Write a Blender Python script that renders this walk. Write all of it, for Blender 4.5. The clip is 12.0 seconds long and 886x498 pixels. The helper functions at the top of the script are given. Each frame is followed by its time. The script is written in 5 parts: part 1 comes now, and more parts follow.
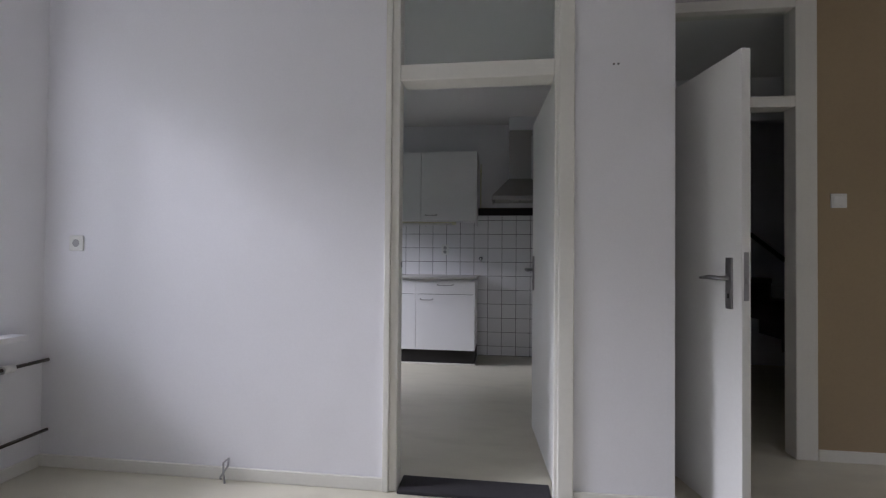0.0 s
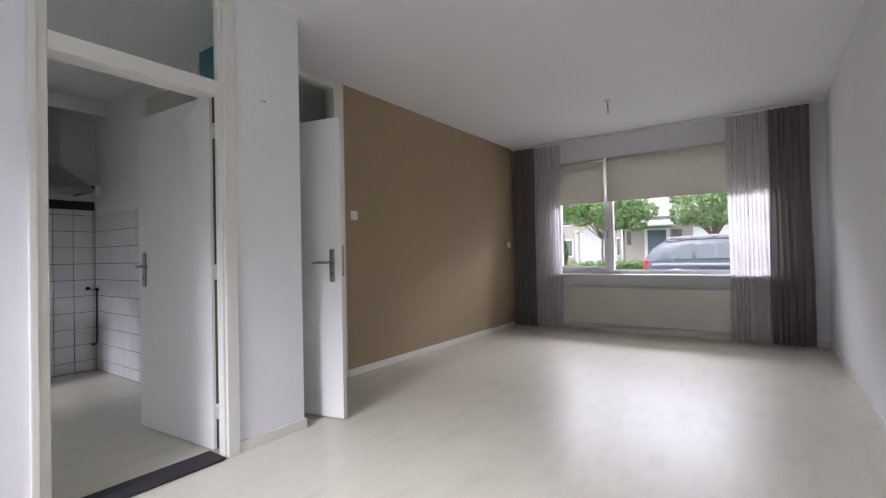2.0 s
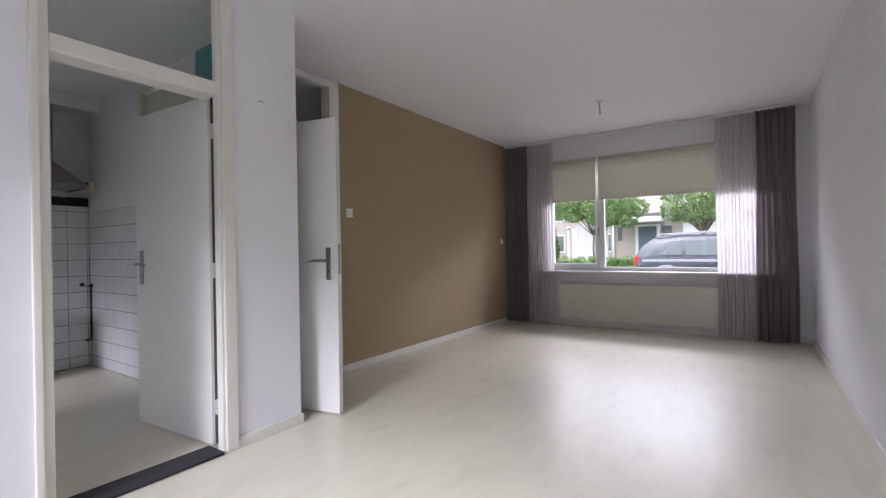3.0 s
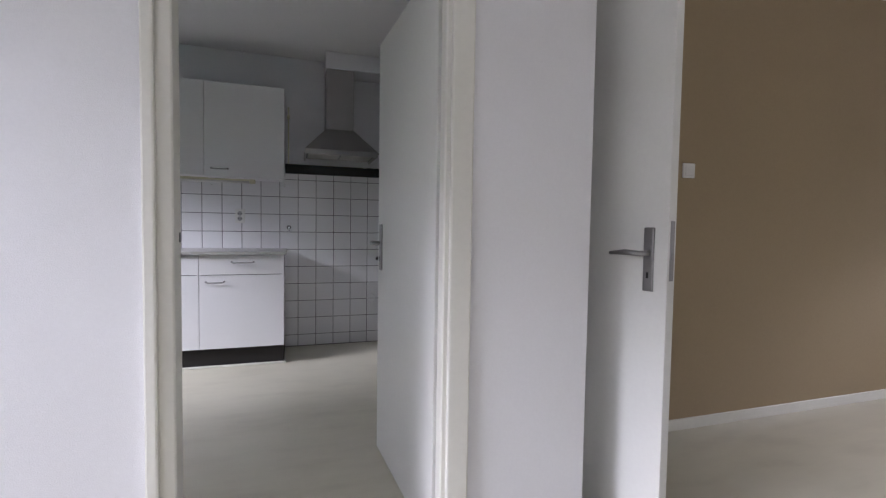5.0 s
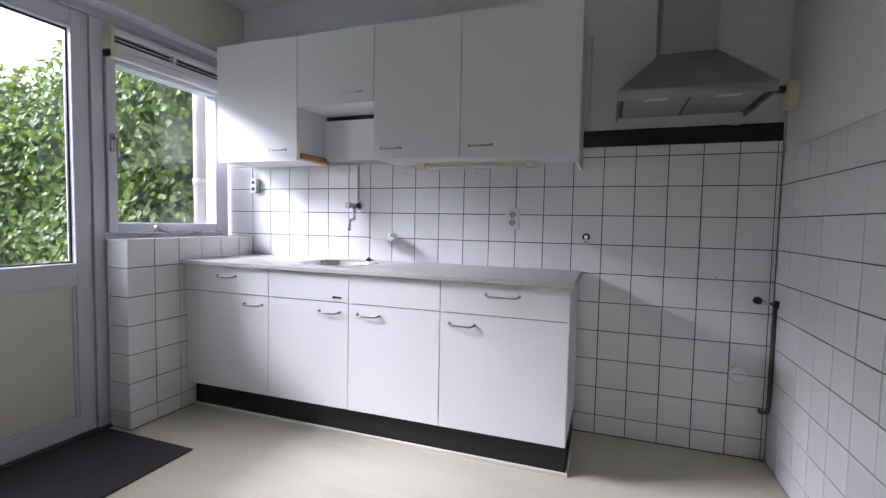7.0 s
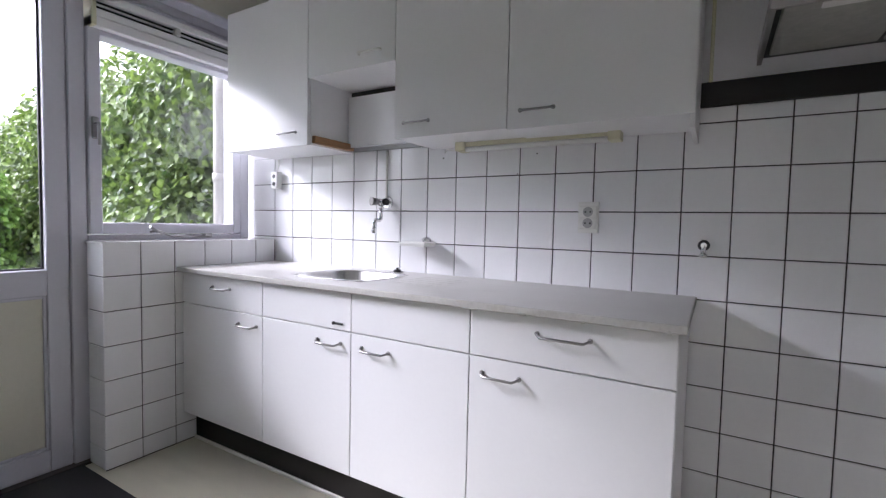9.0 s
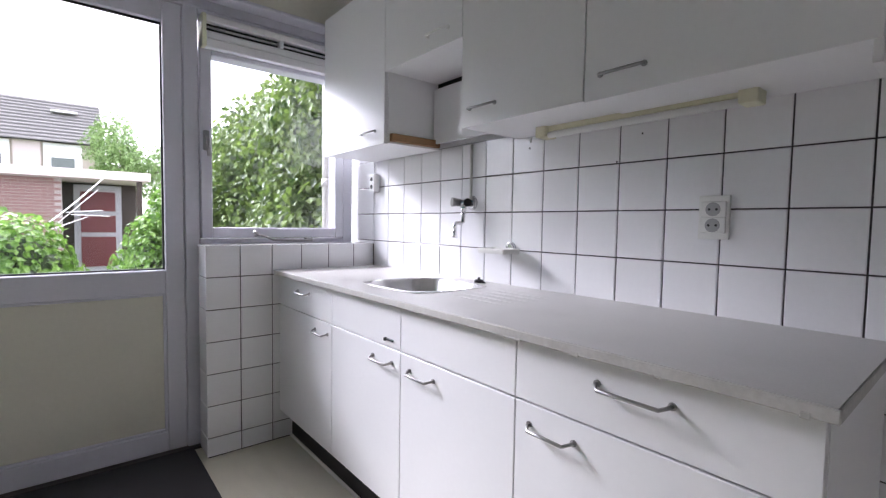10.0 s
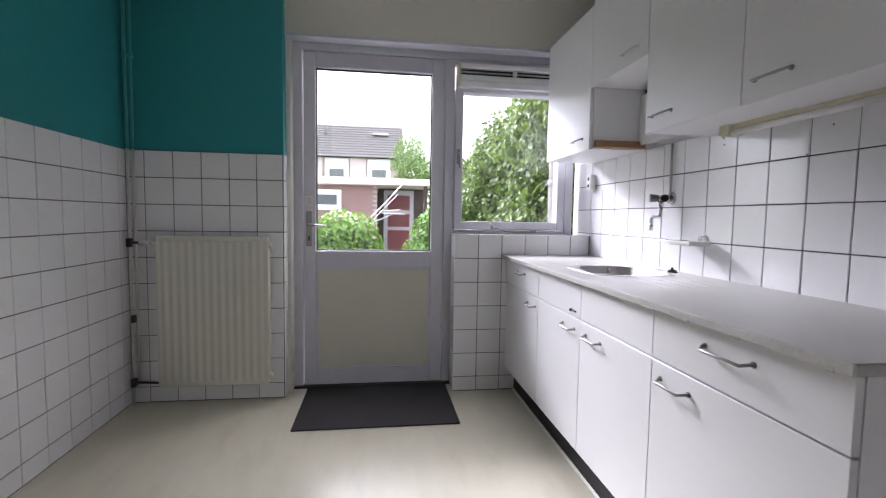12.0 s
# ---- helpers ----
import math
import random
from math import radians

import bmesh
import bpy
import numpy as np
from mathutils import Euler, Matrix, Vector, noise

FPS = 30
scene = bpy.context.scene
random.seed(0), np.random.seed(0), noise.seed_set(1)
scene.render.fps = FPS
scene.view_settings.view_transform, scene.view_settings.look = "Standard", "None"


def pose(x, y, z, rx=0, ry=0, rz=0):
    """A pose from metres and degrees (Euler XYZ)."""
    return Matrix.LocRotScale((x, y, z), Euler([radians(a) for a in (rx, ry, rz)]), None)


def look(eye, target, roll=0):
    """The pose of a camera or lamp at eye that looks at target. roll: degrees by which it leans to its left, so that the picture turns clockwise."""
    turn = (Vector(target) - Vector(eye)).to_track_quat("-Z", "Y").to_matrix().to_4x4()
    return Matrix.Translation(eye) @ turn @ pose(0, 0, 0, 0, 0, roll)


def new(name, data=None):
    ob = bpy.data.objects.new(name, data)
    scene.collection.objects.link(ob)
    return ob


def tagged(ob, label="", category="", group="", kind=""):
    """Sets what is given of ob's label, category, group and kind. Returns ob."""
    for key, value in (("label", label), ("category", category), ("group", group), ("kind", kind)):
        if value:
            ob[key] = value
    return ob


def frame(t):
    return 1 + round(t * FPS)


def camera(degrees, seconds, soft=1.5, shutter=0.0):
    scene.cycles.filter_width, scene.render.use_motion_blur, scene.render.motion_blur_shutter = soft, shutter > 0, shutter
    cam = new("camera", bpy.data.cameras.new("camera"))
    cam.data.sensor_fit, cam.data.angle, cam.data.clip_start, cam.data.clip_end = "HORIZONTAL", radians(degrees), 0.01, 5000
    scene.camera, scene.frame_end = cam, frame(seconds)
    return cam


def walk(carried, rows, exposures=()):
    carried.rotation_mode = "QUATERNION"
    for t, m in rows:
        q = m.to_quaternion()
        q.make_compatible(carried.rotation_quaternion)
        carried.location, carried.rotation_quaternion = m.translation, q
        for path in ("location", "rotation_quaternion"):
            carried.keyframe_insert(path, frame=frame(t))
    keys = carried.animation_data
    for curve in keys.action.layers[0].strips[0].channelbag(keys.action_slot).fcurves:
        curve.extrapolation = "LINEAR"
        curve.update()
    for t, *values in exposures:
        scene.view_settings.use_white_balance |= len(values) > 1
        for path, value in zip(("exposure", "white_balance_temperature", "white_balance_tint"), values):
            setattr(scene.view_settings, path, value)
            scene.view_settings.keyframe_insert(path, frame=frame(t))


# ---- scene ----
cam = camera(87.9, 12.0, 1.3)
PATH = [
    (0, (0.194, -0.701, 1.116), (-0.056, 1.284, 1.146), 0.5),
    (0.5, (-0.03, -0.69, 1.097), (0.422, 1.258, 1.138), 0.0),
    (1, (-0.379, -0.713, 1.105), (0.743, 0.943, 1.153), -0.6),
    (1.5, (-0.684, -0.861, 1.09), (0.851, 0.42, 1.122), -0.9),
    (2, (-0.901, -0.951, 1.068), (0.736, 0.198, 1.092), -1.2),
    (2.5, (-0.997, -1.002, 1.079), (0.67, 0.103, 1.088), -1.2),
    (4.5, (-0.334, -0.324, 1.126), (0.814, 1.313, 1.057), 0.6),
    (5, (-0.001, 0.117, 1.107), (0.622, 2.015, 1.016), 0.9),
    (5.5, (0.132, 0.538, 1.137), (0.238, 2.532, 1.018), 1.2),
    (6, (0.156, 1.053, 1.172), (-0.107, 3.031, 1.032), 1.1),
    (6.5, (0.159, 1.509, 1.132), (-0.412, 3.422, 1.014), 1.1),
    (7, (0.081, 1.873, 1.154), (-0.592, 3.753, 1.039), 1.1),
    (7.5, (0.07, 2.095, 1.157), (-0.741, 3.92, 1.051), 1.1),
    (9.5, (-0.005, 2.848, 1.139), (-1.23, 4.425, 1.035), 1.2),
    (10, (0.084, 3.075, 1.153), (-1.457, 4.345, 1.045), 0.9),
    (10.5, (0.273, 3.12, 1.155), (-1.493, 4.052, 1.036), 1.0),
    (11, (0.455, 3.093, 1.16), (-1.428, 3.754, 1.033), 1.0),
    (11.5, (0.555, 3.084, 1.154), (-1.396, 3.507, 1.024), 1.0),
    (12, (0.616, 3.1, 1.143), (-1.36, 3.378, 1.005), 0.9),
]
EXPOSURES = [(0.0, 1.72, 6150, 24), (0.7, 2.08, 6150, 24), (1.5, 2.25, 6150, 25), (2.5, 2.32, 6150, 25), (4.5, 2.3, 6150, 25), (5.5, 2.37, 6150, 25), (6.5, 2.7, 6150, 25), (9.5, 2.75, 6250, 25), (12.0, 2.75, 6350, 25)]
walk(cam, [(t, look(eye, target, roll)) for t, eye, target, roll in PATH], EXPOSURES)

# ---------------------------------------------------------------- light
world = bpy.data.worlds.new("overcast_sky")
scene.world = world
world.use_nodes = True
wn = world.node_tree.nodes
wl = world.node_tree.links
sky = wn.new("ShaderNodeTexSky")
sky.sky_type = "NISHITA"
sky.sun_disc = False
sky.sun_elevation = radians(71)
sky.sun_rotation = radians(329)
sky.air_density, sky.dust_density, sky.ozone_density = 1.0, 1.5, 1.0
pale = wn.new("ShaderNodeHueSaturation")
pale.inputs["Saturation"].default_value = 0.22
wl.new(sky.outputs["Color"], pale.inputs["Color"])
wl.new(pale.outputs["Color"], wn["Background"].inputs["Color"])
wn["Background"].inputs["Strength"].default_value = 0.15

sun = new("sun", bpy.data.lights.new("sun", "SUN"))
sun.data.energy, sun.data.angle, sun.data.color = 0.8, radians(80), (1.0, 0.97, 0.92)
sun.matrix_world = look((0, 0, 20), (2.0, -3.4, 8.0))


def daylight_fill(name, eye, target, wide, high, watts, color):
    """Added area lamp outside a window that strengthens the sky light entering there."""
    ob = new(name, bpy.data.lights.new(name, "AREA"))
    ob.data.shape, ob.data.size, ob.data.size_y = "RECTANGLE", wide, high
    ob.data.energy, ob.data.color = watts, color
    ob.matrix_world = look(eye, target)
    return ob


# Extra lamps, placed high outdoors where the camera doesn't see them.
daylight_fill("daylight_fill_kitchen", (-10.5, 3.0, 7.4), (-1.4, 3.1, 1.1), 11.0, 4.5, 215, (0.95, 0.98, 1.0))
daylight_fill("daylight_fill_rear", (-9.0, -0.1, 5.6), (0.0, 0.2, 0.9), 4.5, 2.0, 350, (0.93, 0.97, 1.0))
daylight_fill("daylight_fill_front", (7.9, 0.25, 3.1), (3.0, 0.25, 0.9), 4.0, 0.8, 60, (0.97, 0.98, 1.0))


# ---------------------------------------------------------------- materials
def material(name, color, rough=0.5, metal=0.0, vary=0.08, scale=3.0, fine=60.0, bump=0.05, bump_scale=200.0,
             stretch=(1, 1, 1), spread=0.0, stain=None, stain_amount=0.0, stain_scale=1.5, coat=0.0, rough_vary=0.02):
    """Procedural surface: broad and fine variation of tone and gloss, fine relief, and optional patches of a stain colour."""
    m = bpy.data.materials.new(name)
    m.use_nodes = True
    n, l = m.node_tree.nodes, m.node_tree.links
    b = n["Principled BSDF"]
    tc = n.new("ShaderNodeTexCoord")
    mp = n.new("ShaderNodeMapping")
    mp.inputs["Scale"].default_value = stretch
    l.new(tc.outputs["Object"], mp.inputs["Vector"])

    def noise_at(s, detail=4.0):
        t = n.new("ShaderNodeTexNoise")
        t.inputs["Scale"].default_value, t.inputs["Detail"].default_value = s, detail
        l.new(mp.outputs["Vector"], t.inputs["Vector"])
        return t.outputs["Fac"]

    broad, grain = noise_at(scale), noise_at(fine)
    add = n.new("ShaderNodeMath")
    add.operation = "ADD"
    l.new(broad, add.inputs[0])
    l.new(grain, add.inputs[1])
    tone = n.new("ShaderNodeMapRange")
    tone.inputs["From Min"].default_value, tone.inputs["From Max"].default_value = 0.6, 1.4
    tone.inputs["To Min"].default_value, tone.inputs["To Max"].default_value = 1 - vary, 1 + vary
    l.new(add.outputs[0], tone.inputs["Value"])
    value = tone.outputs["Result"]
    if spread:
        info = n.new("ShaderNodeObjectInfo")
        ran = n.new("ShaderNodeMapRange")
        ran.inputs["To Min"].default_value, ran.inputs["To Max"].default_value = 1 - spread, 1 + spread
        l.new(info.outputs["Random"], ran.inputs["Value"])
        mul = n.new("ShaderNodeMath")
        mul.operation = "MULTIPLY"
        l.new(value, mul.inputs[0])
        l.new(ran.outputs["Result"], mul.inputs[1])
        value = mul.outputs[0]
    hsv = n.new("ShaderNodeHueSaturation")
    hsv.inputs["Color"].default_value = (*color, 1)
    l.new(value, hsv.inputs["Value"])
    out = hsv.outputs["Color"]
    if stain:
        st = n.new("ShaderNodeMapRange")
        st.inputs["From Min"].default_value, st.inputs["From Max"].default_value = 0.52, 0.75
        st.inputs["To Max"].default_value = stain_amount
        l.new(noise_at(stain_scale, 6.0), st.inputs["Value"])
        mix = n.new("ShaderNodeMix")
        mix.data_type = "RGBA"
        l.new(st.outputs["Result"], mix.inputs["Factor"])
        l.new(out, mix.inputs["A"])
        mix.inputs["B"].default_value = (*stain, 1)
        out = mix.outputs["Result"]
    l.new(out, b.inputs["Base Color"])
    rr = n.new("ShaderNodeMapRange")
    rr.inputs["From Min"].default_value, rr.inputs["From Max"].default_value = 0.3, 0.7
    rr.inputs["To Min"].default_value, rr.inputs["To Max"].default_value = max(0.02, rough - rough_vary), min(1, rough + rough_vary)
    l.new(broad, rr.inputs["Value"])
    l.new(rr.outputs["Result"], b.inputs["Roughness"])
    b.inputs["Metallic"].default_value = metal
    b.inputs["Coat Weight"].default_value = coat
    if bump:
        bp = n.new("ShaderNodeBump")
        bp.inputs["Strength"].default_value, bp.inputs["Distance"].default_value = bump, 0.004
        l.new(noise_at(bump_scale, 3.0), bp.inputs["Height"])
        l.new(bp.outputs["Normal"], b.inputs["Normal"])
    return m


def glass_material(name, tint=(0.96, 0.98, 0.97)):
    m = bpy.data.materials.new(name)
    m.use_nodes = True
    n, l = m.node_tree.nodes, m.node_tree.links
    n.remove(n["Principled BSDF"])
    clear, gloss, mix, edge, power, scale = (n.new("ShaderNode" + k) for k in ("BsdfTransparent", "BsdfGlossy", "MixShader", "LayerWeight", "Math", "Math"))
    clear.inputs["Color"].default_value = (*tint, 1)
    gloss.inputs["Roughness"].default_value = 0.02
    edge.inputs["Blend"].default_value = 0.5
    power.operation, scale.operation = "POWER", "MULTIPLY_ADD"
    power.inputs[1].default_value = 5.0
    scale.inputs[1].default_value, scale.inputs[2].default_value = 0.6, 0.035
    l.new(edge.outputs["Facing"], power.inputs[0])
    l.new(power.outputs[0], scale.inputs[0])
    l.new(scale.outputs[0], mix.inputs[0])
    l.new(clear.outputs[0], mix.inputs[1])
    l.new(gloss.outputs[0], mix.inputs[2])
    l.new(mix.outputs[0], n["Material Output"].inputs["Surface"])
    return m


def cloth_material(name, color, clear, through_light, stretch=0.04):
    """Woven cloth: fine thread pattern, part see-through, part glowing through when lit from behind."""
    m = bpy.data.materials.new(name)
    m.use_nodes = True
    n, l = m.node_tree.nodes, m.node_tree.links
    n.remove(n["Principled BSDF"])
    tc = n.new("ShaderNodeTexCoord")
    wv = n.new("ShaderNodeTexNoise")
    wv.inputs["Scale"].default_value = 25
    mp = n.new("ShaderNodeMapping")
    mp.inputs["Scale"].default_value = (1, 1, stretch)
    l.new(tc.outputs["Object"], mp.inputs["Vector"])
    l.new(mp.outputs["Vector"], wv.inputs["Vector"])
    hsv = n.new("ShaderNodeHueSaturation")
    hsv.inputs["Color"].default_value = (*color, 1)
    mr = n.new("ShaderNodeMapRange")
    mr.inputs["To Min"].default_value, mr.inputs["To Max"].default_value = 0.9, 1.1
    l.new(wv.outputs["Fac"], mr.inputs["Value"])
    l.new(mr.outputs["Result"], hsv.inputs["Value"])
    dif, tra, cle, m1, m2 = (n.new("ShaderNode" + k) for k in ("BsdfDiffuse", "BsdfTranslucent", "BsdfTransparent", "MixShader", "MixShader"))
    l.new(hsv.outputs["Color"], dif.inputs["Color"])
    l.new(hsv.outputs["Color"], tra.inputs["Color"])
    m1.inputs[0].default_value, m2.inputs[0].default_value = through_light, clear
    l.new(dif.outputs[0], m1.inputs[1])
    l.new(tra.outputs[0], m1.inputs[2])
    l.new(m1.outputs[0], m2.inputs[1])
    l.new(cle.outputs[0], m2.inputs[2])
    l.new(m2.outputs[0], n["Material Output"].inputs["Surface"])
    return m


def leaf_material(name, low, high):
    m = bpy.data.materials.new(name)
    m.use_nodes = True
    n, l = m.node_tree.nodes, m.node_tree.links
    b = n["Principled BSDF"]
    geo = n.new("ShaderNodeNewGeometry")
    ramp = n.new("ShaderNodeMix")
    ramp.data_type = "RGBA"
    l.new(geo.outputs["Random Per Island"], ramp.inputs["Factor"])
    ramp.inputs["A"].default_value, ramp.inputs["B"].default_value = (*low, 1), (*high, 1)
    l.new(ramp.outputs["Result"], b.inputs["Base Color"])
    b.inputs["Roughness"].default_value = 0.45
    tra, mix = n.new("ShaderNodeBsdfTranslucent"), n.new("ShaderNodeMixShader")
    l.new(ramp.outputs["Result"], tra.inputs["Color"])
    mix.inputs[0].default_value = 0.35
    l.new(b.outputs[0], mix.inputs[1])
    l.new(tra.outputs[0], mix.inputs[2])
    l.new(mix.outputs[0], n["Material Output"].inputs["Surface"])
    return m


WALL = material("white_wall_paint", (0.79, 0.79, 0.81), 0.75, vary=0.025, scale=0.9, fine=120, bump=0.25, bump_scale=320, stain=(0.62, 0.61, 0.61), stain_amount=0.25)
CEIL = material("ceiling_paint", (0.80, 0.80, 0.80), 0.85, vary=0.02, scale=0.7, bump=0.2, bump_scale=260)
BROWN = material("brown_wall_paint", (0.36, 0.275, 0.165), 0.75, vary=0.04, scale=1.2, bump=0.25, bump_scale=320)
TEAL = material("teal_wall_paint", (0.012, 0.255, 0.265), 0.6, vary=0.05, scale=2, bump=0.2, bump_scale=300)
CREAM = material("cream_wall_paint", (0.66, 0.65, 0.56), 0.7, vary=0.03, scale=1.5, bump=0.2, bump_scale=300)
TRIM = material("cream_gloss_trim", (0.72, 0.71, 0.65), 0.35, vary=0.03, scale=4, bump=0.05, bump_scale=60)
HINGESHADE = material("hinge_gap_shade", (0.11, 0.10, 0.08), 0.8, vary=0.2, scale=6, stretch=(1, 1, 0.2))
DOORW = material("white_door_paint", (0.75, 0.75, 0.72), 0.4, vary=0.025, scale=2, bump=0.05, bump_scale=50)
FLOOR = material("pale_washed_laminate", (0.64, 0.61, 0.495), 0.325, vary=0.05, scale=1.3, fine=8, bump=0, bump_scale=20, stretch=(0.55, 1.8, 1), stain=(0.52, 0.49, 0.39), stain_amount=0.55, stain_scale=4.2, rough_vary=0.015)
TILE = material("white_glazed_tile", (0.80, 0.80, 0.81), 0.12, vary=0.02, scale=6, bump=0.02, bump_scale=14, spread=0.025, rough_vary=0.04)
GROUT = material("dark_grey_grout", (0.060, 0.052, 0.058), 0.9, vary=0.25, scale=12, bump=0.4)
MELA = material("white_melamine", (0.80, 0.80, 0.805), 0.32, vary=0.015, scale=2, bump=0.04, bump_scale=400)
EDGE = material("grey_panel_edge", (0.35, 0.35, 0.35), 0.5)
WORKTOP = material("grey_speckled_laminate", (0.46, 0.45, 0.43), 0.34, vary=0.10, scale=5, fine=260, bump=0.06, bump_scale=250, stain=(0.38, 0.37, 0.345), stain_amount=0.35, stain_scale=7)
TOPEDGE = material("worn_worktop_edge", (0.50, 0.49, 0.46), 0.6, vary=0.12, scale=14, fine=90, bump=0.15, stain=(0.36, 0.33, 0.28), stain_amount=0.35, stain_scale=26)
HOODSTEEL = material("dull_hood_steel", (0.36, 0.35, 0.34), 0.34, 1.0, vary=0.06, scale=2, fine=60, bump=0.015, bump_scale=90, stretch=(5, 5, 0.7))
STEEL = material("brushed_steel", (0.60, 0.59, 0.58), 0.24, 1.0, vary=0.05, scale=2, fine=60, bump=0.015, bump_scale=90, stretch=(5, 5, 0.7))
CHROME = material("chrome", (0.72, 0.72, 0.73), 0.14, 1.0, vary=0.03)
NICKEL = material("satin_nickel", (0.34, 0.335, 0.33), 0.34, 1.0, vary=0.05)
BLACK = material("black_glass_strip", (0.007, 0.006, 0.007), 0.55, vary=0.1)
PLINTH = material("black_plinth", (0.009, 0.007, 0.007), 0.6, vary=0.2, scale=6, stain=(0.05, 0.045, 0.04), stain_amount=0.12)
RUBBER = material("dark_ribbed_mat", (0.030, 0.028, 0.032), 0.85, vary=0.2, scale=10, fine=200, bump=0.6, bump_scale=240)
SOCKET = material("white_plastic", (0.74, 0.74, 0.71), 0.35, vary=0.02)
CREAMP = material("yellowed_plastic", (0.68, 0.66, 0.47), 0.45, vary=0.05, scale=8)
DARKP = material("dark_plastic", (0.015, 0.015, 0.016), 0.4)
HOLE = material("dark_gap", (0.02, 0.02, 0.02), 0.8)
FILTER = material("hood_filter", (0.42, 0.42, 0.38), 0.5, 0.5, vary=0.15, scale=20, bump=0.5, bump_scale=400)
BATTEN = material("bare_wood_batten", (0.34, 0.19, 0.085), 0.6, vary=0.2, scale=4, fine=30, stretch=(8, 1, 8), bump=0.1)
FRAME = material("pale_grey_frame_paint", (0.60, 0.60, 0.655), 0.35, vary=0.03, scale=4, bump=0.05, bump_scale=80)
PANELC = material("cream_door_panel", (0.64, 0.63, 0.53), 0.45, vary=0.03, scale=3, bump=0.05)
RADI = material("cream_radiator_enamel", (0.62, 0.61, 0.53), 0.35, vary=0.03, scale=5)
PIPE = material("white_pipe_paint", (0.62, 0.62, 0.58), 0.4, vary=0.06, scale=12)
PIPET = material("teal_pipe_paint", (0.03, 0.32, 0.31), 0.4, vary=0.06, scale=12)
COPPER = material("aged_brown_pipe", (0.09, 0.075, 0.065), 0.45, 0.3, vary=0.2, scale=20)
BLIND = cloth_material("cream_roller_blind", (0.62, 0.61, 0.535), 0.0, 0.22, 1.0)
GLASS = glass_material("window_glass")
CURTAIN = cloth_material("dark_taupe_curtain", (0.25, 0.225, 0.222), 0.0, 0.35)
SHEER = cloth_material("pale_sheer_curtain", (0.72, 0.69, 0.695), 0.16, 0.55)
DARKWOOD = material("dark_stained_wood", (0.035, 0.022, 0.016), 0.4, vary=0.2, stretch=(1, 6, 6))
SILLW = material("white_sill", (0.76, 0.76, 0.76), 0.3, vary=0.02)
BRICKR = material("red_brown_brick", (0.20, 0.115, 0.105), 0.85, vary=0.2, scale=8, spread=0.22, bump=0.5, bump_scale=120)
BRICKY = material("buff_brick", (0.38, 0.33, 0.285), 0.85, vary=0.15, scale=6, bump=0.5)
MORTAR = material("mortar", (0.34, 0.31, 0.29), 0.95, vary=0.15)
ROOFT = material("dark_roof_tile", (0.15, 0.145, 0.145), 0.8, vary=0.2, scale=4, spread=0.15, bump=0.3)
ROOFP = material("pale_roof_tile", (0.31, 0.275, 0.255), 0.85, vary=0.12, scale=2)
PIPEW = material("weathered_pipe_paint", (0.40, 0.38, 0.36), 0.6, vary=0.15, scale=9, stain=(0.20, 0.16, 0.13), stain_amount=0.4, stain_scale=12)
WHITEP = material("white_exterior_paint", (0.72, 0.72, 0.72), 0.5, vary=0.04)
PINKF = material("faded_pink_fascia", (0.60, 0.51, 0.51), 0.6, vary=0.08)
MAROON = material("maroon_door_paint", (0.11, 0.02, 0.022), 0.5, vary=0.1)
BLUEGREY = material("blue_grey_door_paint", (0.07, 0.10, 0.14), 0.5, vary=0.08)
PAVING = material("grey_paving", (0.27, 0.26, 0.25), 0.9, vary=0.2, scale=1.5, fine=12, bump=0.4, bump_scale=40)
ASPHALT = material("asphalt", (0.055, 0.055, 0.057), 0.85, vary=0.2, scale=2, fine=80, bump=0.4)
GRASSG = material("lawn_ground", (0.07, 0.11, 0.03), 0.95, vary=0.3, scale=2, fine=40, bump=0.8, bump_scale=60)
TWIGSHADE = material("shaded_undergrowth", (0.030, 0.045, 0.018), 0.95, vary=0.4, scale=8, fine=40, bump=0.8, bump_scale=30)
BARK = material("bark", (0.13, 0.10, 0.075), 0.9, vary=0.3, scale=10, bump=0.8, bump_scale=60, stretch=(1, 1, 0.3))
IVY = leaf_material("ivy_leaves", (0.022, 0.050, 0.012), (0.17, 0.25, 0.055))
HEDGE = leaf_material("hedge_leaves", (0.06, 0.14, 0.02), (0.19, 0.34, 0.06))
LINDEN = leaf_material("linden_leaves", (0.12, 0.21, 0.06), (0.26, 0.39, 0.15))
CARP = material("dark_blue_car_paint", (0.022, 0.030, 0.042), 0.22, 0.3, vary=0.05, coat=0.6)
CARG = material("car_side_glass", (0.10, 0.12, 0.12), 0.06, vary=0.05)
TYRE = material("tyre_rubber", (0.02, 0.02, 0.02), 0.8)
GREYP = material("grey_car_trim", (0.30, 0.30, 0.32), 0.5)
REDL = material("red_tail_light", (0.42, 0.02, 0.02), 0.2)
for clothlike in (GLASS, SHEER, CURTAIN):
    clothlike.use_backface_culling = False


